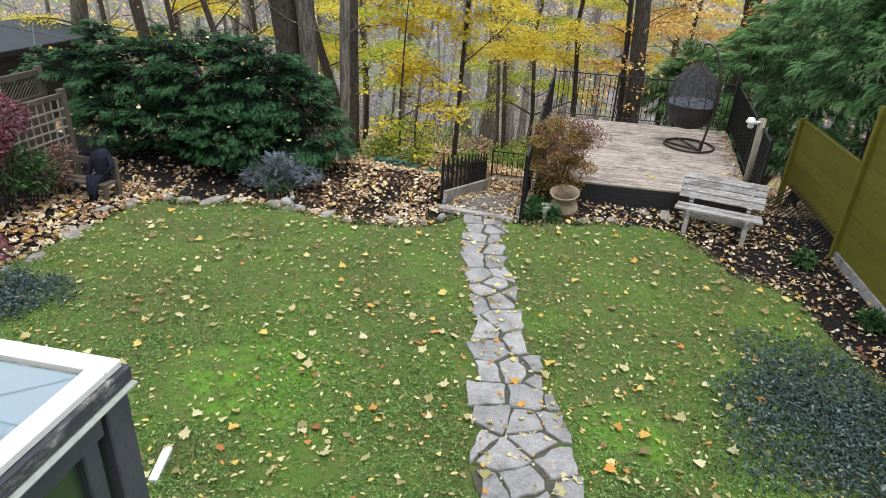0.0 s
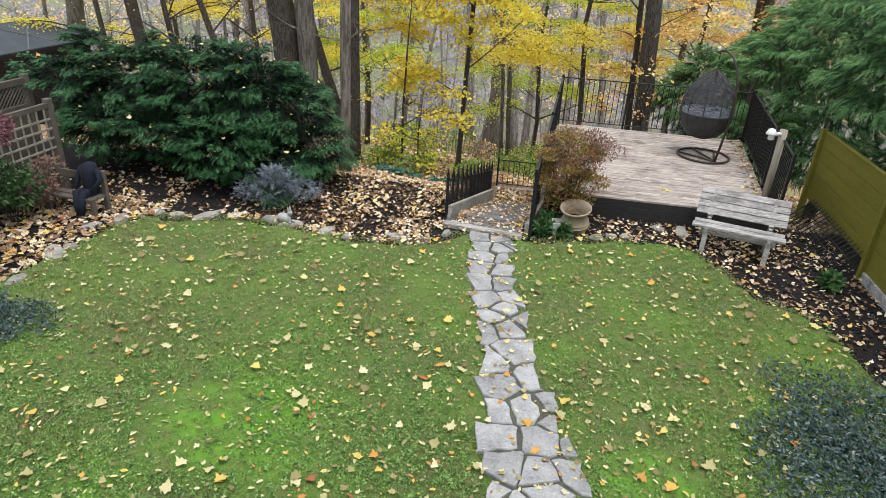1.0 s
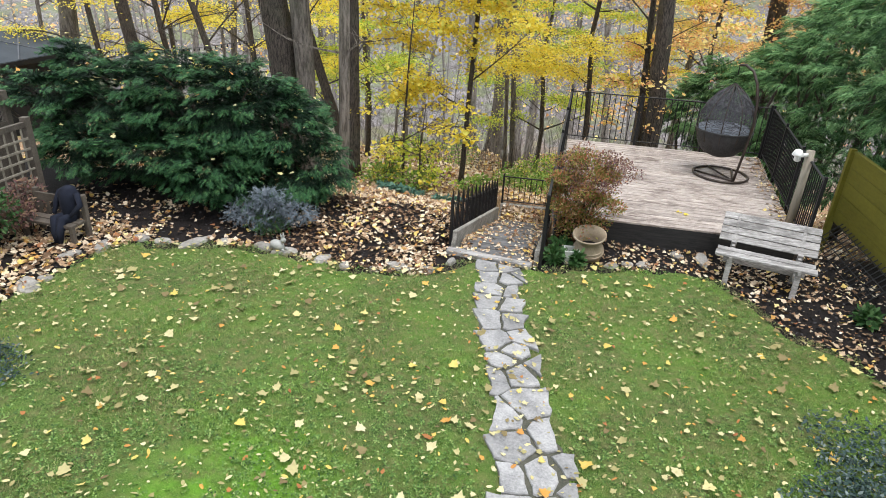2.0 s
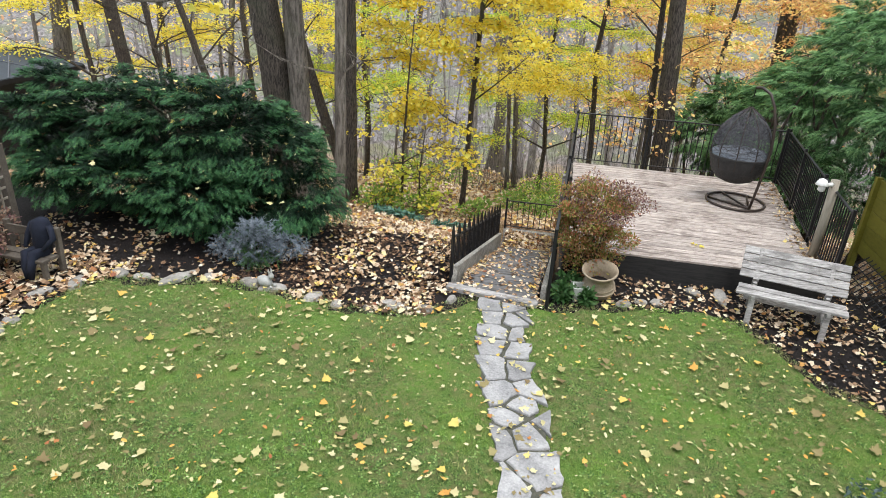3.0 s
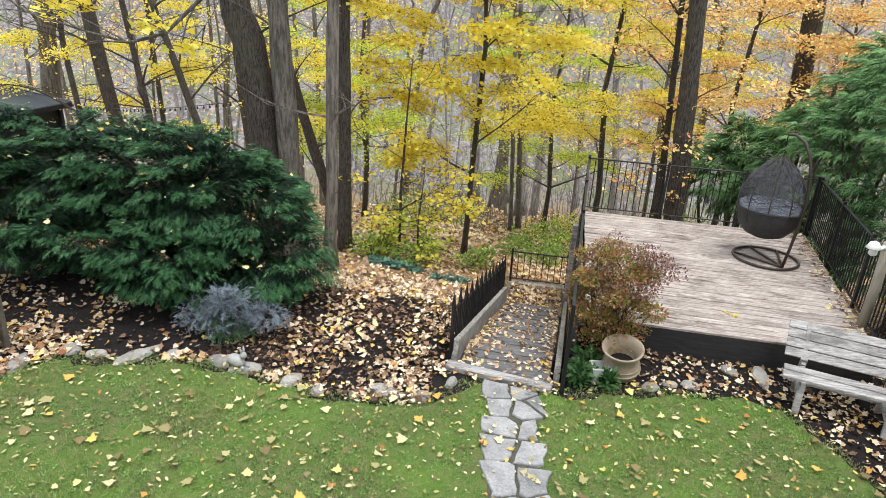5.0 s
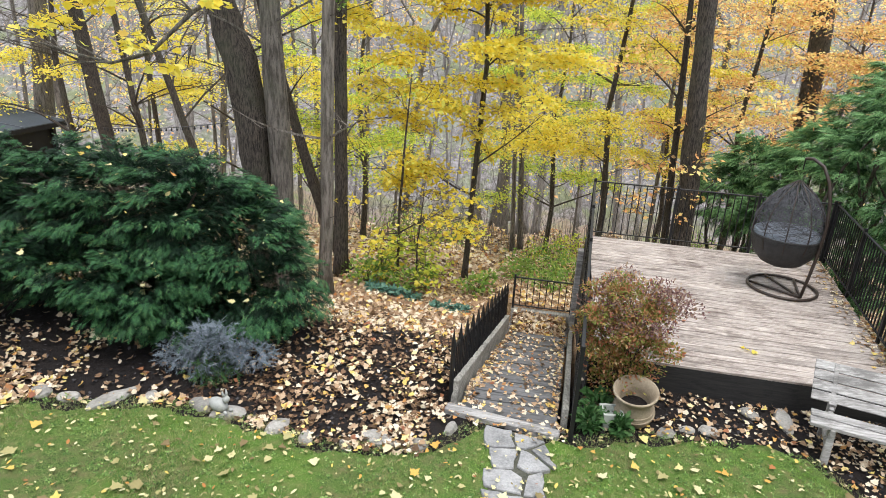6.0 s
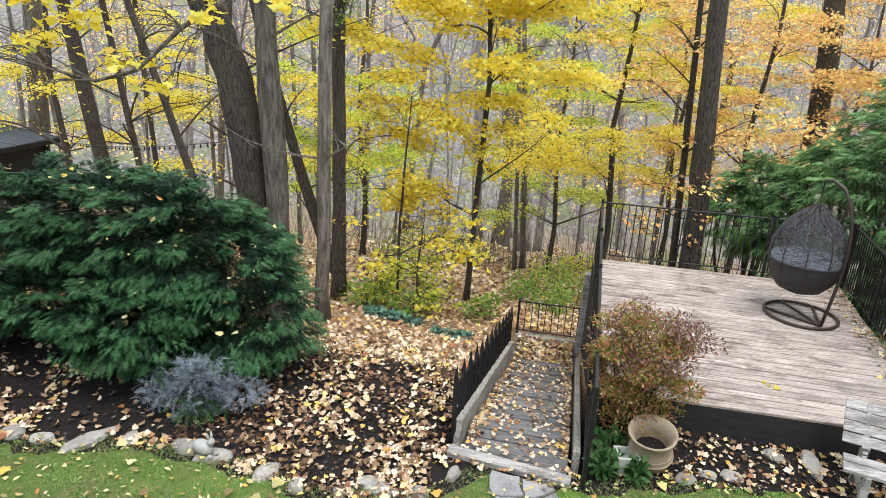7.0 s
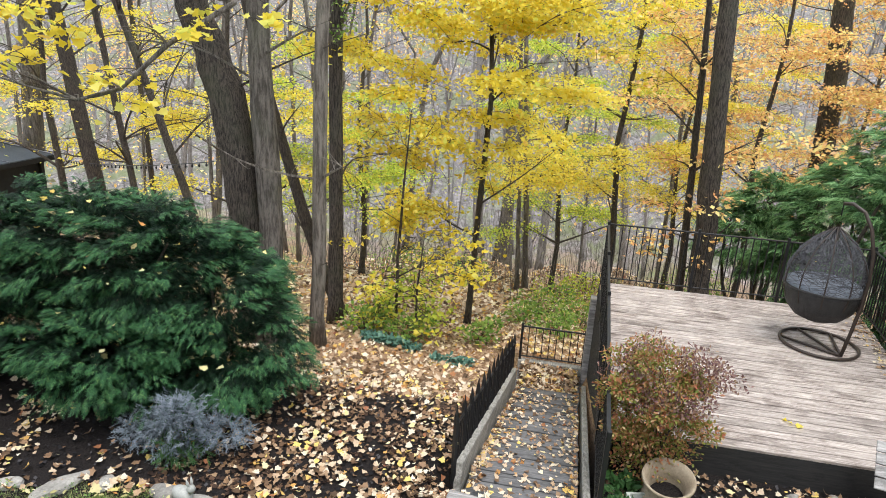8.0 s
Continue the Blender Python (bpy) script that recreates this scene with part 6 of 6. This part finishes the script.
# ---- string lights from the gazebo to the old maple ----
lights = thing("string_lights", (-6.4, 13.34, 2.2), "thin black cable of small unlit garden bulbs", "string lights")
im = lights.matrix_world.inverted()
A_, B_ = Vector((-16.4, 20.75, 0.32)), Vector((-6.4, 13.34, 2.2))
cable = [A_.lerp(B_, t) - Vector((0, 0, 0.15 * 4 * t * (1 - t))) for t in [i / 40 for i in range(41)]]
part("cable", Shape().tube(cable, 0.008, 5, caps=False), BLACK, lights, at=im)
bulb = Shape().lathe([(0.0, 0.0), (0.014, -0.004), (0.016, -0.04), (0.034, -0.075), (0.028, -0.105), (0.0, -0.12)], 8).mesh("bulb", BLACK, True)
for p in cable[1:-1]:
    part("bulb", bulb, BLACK, lights, at=im @ Matrix.Translation(p) @ Matrix.Scale(0.6, 4))

# ---- fallen leaves ----
r_ = np.random.default_rng(400)


def on_lawn(n, x0, x1, y0):
    x, y = r_.uniform(x0, x1, n), r_.uniform(y0, 9.6, n)
    ok = y < bed_edge(x) + 0.1
    return x[ok], y[ok]


def litter(name, x, y, z, form, size, mat, label, tilt=0.22, lift=0.012):
    n_ = len(x)
    P_ = np.stack([x, y, z + lift], -1)
    return solo(name, strew(name, form, P_, flat_turns(n_, r_, tilt), size, mat), mat, label, "leaves", kind="stuff")


x, y = on_lawn(4600, -7, 4.2, 2.4)
litter("lawn_leaflets", x, y, np.full(len(x), 0.045), OVAL, 0.028 + 0.045 * r_.random(len(x)) ** 1.5, PALELEAF, "small pale yellow leaflets scattered over the lawn")
x, y = on_lawn(900, -7, 4.2, 2.4)
litter("lawn_maple_leaves", x, y, np.full(len(x), 0.05), MAPLE, 0.06 + 0.10 * r_.random(len(x)) ** 2, PALELEAF, "cream and yellow maple leaves fallen on the lawn")


def thin_by_noise(x, y, scale, cut):
    v = np.array([noise.noise(Vector((a * scale, b * scale, 3.3))) for a, b in zip(x, y)])
    return v > cut


x, y = r_.uniform(-8.2, 0.2, 9000), r_.uniform(8.4, 12.2, 9000)
ok = (y > bed_edge(x) - 0.05) & ((x < -1.85)) & ((x > -4.4) | (y < 9.7) | (r_.random(9000) < 0.3)) & (thin_by_noise(x, y, 1.7, 0.08) | (r_.random(9000) < 0.22))
x, y = x[ok], y[ok]
litter("bed_leaves", x, y, ground_z(x, y) + r_.uniform(0, 0.04, len(x)), MAPLE, 0.04 + 0.075 * r_.random(len(x)) ** 1.3, FALLEN, "tan and orange maple leaves lying on the dark bed", 0.35, 0.02)
x, y = r_.uniform(-4.6, -1.8, 4200), r_.uniform(8.5, 12.0, 4200)
ok = (y > bed_edge(x) - 0.03) & (thin_by_noise(x, y, 1.5, -0.08) | (r_.random(4200) < 0.3))
x, y = x[ok], y[ok]
litter("old_bed_leaves", x, y, ground_z(x, y), MAPLE, 0.035 + 0.06 * r_.random(len(x)), OLDLEAF, "brown decaying leaves under the fresh leaf fall", 0.3, 0.012)
x, y = r_.uniform(-13, 8, 24000), 11.4 + 16 * r_.random(24000) ** 1.5
ok = ~((x > -1.9) & (x < 4) & (y < 15.3))
x, y = x[ok], y[ok]
litter("bank_leaves", x, y, ground_z(x, y, False) + r_.uniform(0, 0.05, len(x)), MAPLE, r_.uniform(0.07, 0.14, len(x)), FALLEN, "thick tan and orange leaf litter on the bank", 0.4, 0.02)
x, y = r_.uniform(-6.5, 1.5, 12000), 15.2 + 13 * r_.random(12000)
litter("ravine_leaves", x, y, ground_z(x, y, False) + r_.uniform(0, 0.06, len(x)), MAPLE, r_.uniform(0.07, 0.15, len(x)), FALLEN, "russet leaf litter on the ravine slope beyond the landing", 0.4, 0.02)
x, y = r_.uniform(-9, 5, 20000), 18.5 + 15 * r_.random(20000)
litter("ravine_leaves", x, y, ground_z(x, y, False) + r_.uniform(0, 0.06, len(x)), KITE, r_.uniform(0.12, 0.22, len(x)), FALLEN, "russet leaf litter deeper in the ravine", 0.35, 0.02)
x, y = np.concatenate([r_.uniform(-0.3, 3.4, 900), r_.uniform(2.2, 4.25, 2200)]), np.concatenate([r_.uniform(9.4, 10.5, 900), r_.uniform(4.2, 11.5, 2200)])
ok = (y > bed_edge(x) - 0.1) & ((x > deck_right(y)) | (y < 10.45))
x, y = x[ok], y[ok]
litter("border_leaves", x, y, r_.uniform(0, 0.03, len(x)), MAPLE, 0.03 + 0.075 * r_.random(len(x)) ** 1.5, FALLEN, "brown and yellow leaves in the border by the bench", 0.35, 0.02)
x, y = r_.uniform(-8.0, -6.0, 2200), r_.uniform(4.6, 8.8, 2200)
ok = y > bed_edge(x) - 0.1
x, y = x[ok], y[ok]
litter("border_leaves", x, y, r_.uniform(0, 0.03, len(x)), MAPLE, r_.uniform(0.07, 0.14, len(x)), FALLEN, "tan and orange leaves in the border by the trellis", 0.35, 0.02)
x, y = r_.uniform(-3.8, -1.8, 2400), r_.uniform(8.4, 10.9, 2400)
ok = (y > bed_edge(x) - 0.12) & (np.hypot((x + 2.75) * 1.1, (y - 10.1) * 0.8) > 0.42 + 0.12 * r_.random(2400)) & (r_.random(2400) < 0.9 - 0.5 * np.abs(x + 2.15)) & (thin_by_noise(x, y, 2.1, -0.12) | (r_.random(2400) < 0.25))
x, y = x[ok], y[ok]
litter("bed_edge_leaves", x, y, ground_z(x, y) + r_.uniform(0, 0.05, len(x)), MAPLE, 0.04 + 0.075 * r_.random(len(x)) ** 1.3, FALLEN, "thick drift of tan leaves beside the stairs", 0.4, 0.02)
x, y = r_.uniform(-1.9, -0.4, 130), r_.uniform(9.1, 9.6, 130)
litter("sill_leaves", x, y, np.full(130, 0.03), MAPLE, r_.uniform(0.04, 0.09, 130), FALLEN, "leaves gathered at the top of the stairs", 0.3, 0.02)
# on the stairs and heaped on the landing
y = r_.uniform(9.7, 14.05, 1500)
u = r_.beta(0.32, 0.42, 1500)
x = np.array([stair_side(b, 0) + 0.05 + a * (stair_side(b, 1) - stair_side(b, 0) - 0.1) for a, b in zip(u, y)])
z = -0.07 - np.floor((y - 9.66) / 0.55).clip(0, 7) * 0.177
litter("stair_leaves", x, y, z, MAPLE, r_.uniform(0.035, 0.095, 1500), FALLEN, "fallen leaves lying on the stair treads", 0.3, 0.012)
x, y = r_.uniform(-1.42, -0.42, 800), 15.0 - 0.95 * r_.random(800) ** 1.2
litter("landing_leaves", x, y, -1.465 + 0.14 * smooth(14.1, 15.0, y) * r_.random(800), MAPLE, r_.uniform(0.08, 0.15, 800), FALLEN, "deep heap of brown leaves on the landing", 0.5, 0.012)
# on the yew, the deck and the path
P_, D_ = lobes_points(YLOBES, 1000, 1.28, 410)
P_ = P_[D_[:, 2] > 0.1]
solo("yew_caught_leaves", strew("yew_caught_leaves", MAPLE, P_, flat_turns(len(P_), r_, 0.4), 0.035 + 0.09 * r_.random(len(P_)) ** 2, PALELEAF), PALELEAF, "pale fallen leaves caught on the yew", "leaves", kind="stuff")
y = r_.uniform(10.6, 15.0, 240)
x = deck_right(y) - 0.02 - np.abs(r_.normal(size=240)) * 0.12
litter("deck_leaves", x, y, np.full(240, DZ), MAPLE, r_.uniform(0.04, 0.10, 240), FALLEN, "dry leaves gathered along the deck edge", 0.25, 0.01)
yl = strew("maple_leaf", MAPLE, np.array([[1.76, 11.07, DZ + 0.015], [1.70, 11.11, DZ + 0.02], [1.66, 11.17, DZ + 0.012]]), flat_turns(3, r_, 0.3), np.array([0.12, 0.09, 0.08]), YELLOW)
solo("yellow_leaf_spray", yl, YELLOW, "bright yellow leaf spray lying on the deck", "leaf")
y = r_.uniform(3.2, 9.3, 75)
x = path_mid(y) + r_.uniform(-1.1, 1.1, 75) * path_half(y)
litter("path_leaves", x, y, np.full(75, 0.066), MAPLE, r_.uniform(0.03, 0.09, 75), PALELEAF, "scattered yellow leaves on the flagstones")

# ---- ground cover and grass ----
for cx, cy, rx, ry, n_ in ((2.95, 5.3, 1.15, 1.3, 11500), (-6.0, 5.15, 0.75, 0.7, 4600)):
    a, q = r_.random(n_) * 6.283, 1.08 * r_.random(n_) ** 0.62 * (0.85 + 0.15 * np.sin(5 * np.linspace(0, 6.28, n_)))
    wob = 1 + 0.18 * np.sin(3 * a + cx) + 0.1 * np.sin(7 * a)
    x, y = cx + rx * q * np.cos(a) * wob, cy + ry * q * np.sin(a) * wob
    litter("periwinkle_patch", x, y, 0.03 + r_.uniform(0, 0.08, n_), OVAL, r_.uniform(0.025, 0.055, n_), IVYBLUE, "dark blue green periwinkle patch in the lawn", 0.5)
x, y = r_.uniform(-8.2, 4.2, 16000), r_.uniform(4.3, 11.6, 16000)
ok = ((y > bed_edge(x) - 0.03) & (y < 10.5) & ((x < -1.9) | (x > -0.4))) | ((x < -1.9) & (y > 10.4))
x, y = x[ok], y[ok]
litter("bark_mulch", x, y, ground_z(x, y) + r_.uniform(0, 0.015, len(x)), KITE, r_.uniform(0.025, 0.06, len(x)), MULCH, "dark shredded bark mulch on the flower beds", 0.4, 0.006)
x, y = on_lawn(85000, -7, 4.25, 2.2)
ok = (np.abs(x - path_mid(y)) > path_half(y) + 0.03) & (thin_by_noise(x, y, 1.1, -0.1) | (r_.random(len(x)) < 0.3)) & (r_.random(len(x)) < 1.0 - 0.82 * smooth(4.2, 6.8, y))
x, y = x[ok], y[ok]
litter("lawn_clover", x, y, np.full(len(x), 0.03), TREFOIL, r_.uniform(0.014, 0.032, len(x)), CLOVER, "clover and small weeds growing through the lawn", 0.5)
n_ = 125000
x, y = on_lawn(n_, -7, 4.25, 2.2)
ok = np.abs(x - path_mid(y)) > path_half(y) - 0.02 - 0.06 * r_.random(len(x))
x, y = x[ok], y[ok]
tall = 0.75 + 0.5 * np.array([noise.noise(Vector((a * 1.6, b * 1.6, 9.1))) for a, b in zip(x, y)])
P_ = np.stack([x, y, np.full(len(x), 0.018)], -1)
solo("grass", strew("grass", TUFT, P_, turns(r_.random(len(x)) * 6.283, r_.normal(size=len(x)) * 0.3, r_.normal(size=len(x)) * 0.3), tall * r_.uniform(0.024, 0.068, len(x)), BLADE), BLADE, "short uneven lawn grass blades", "grass", kind="stuff")
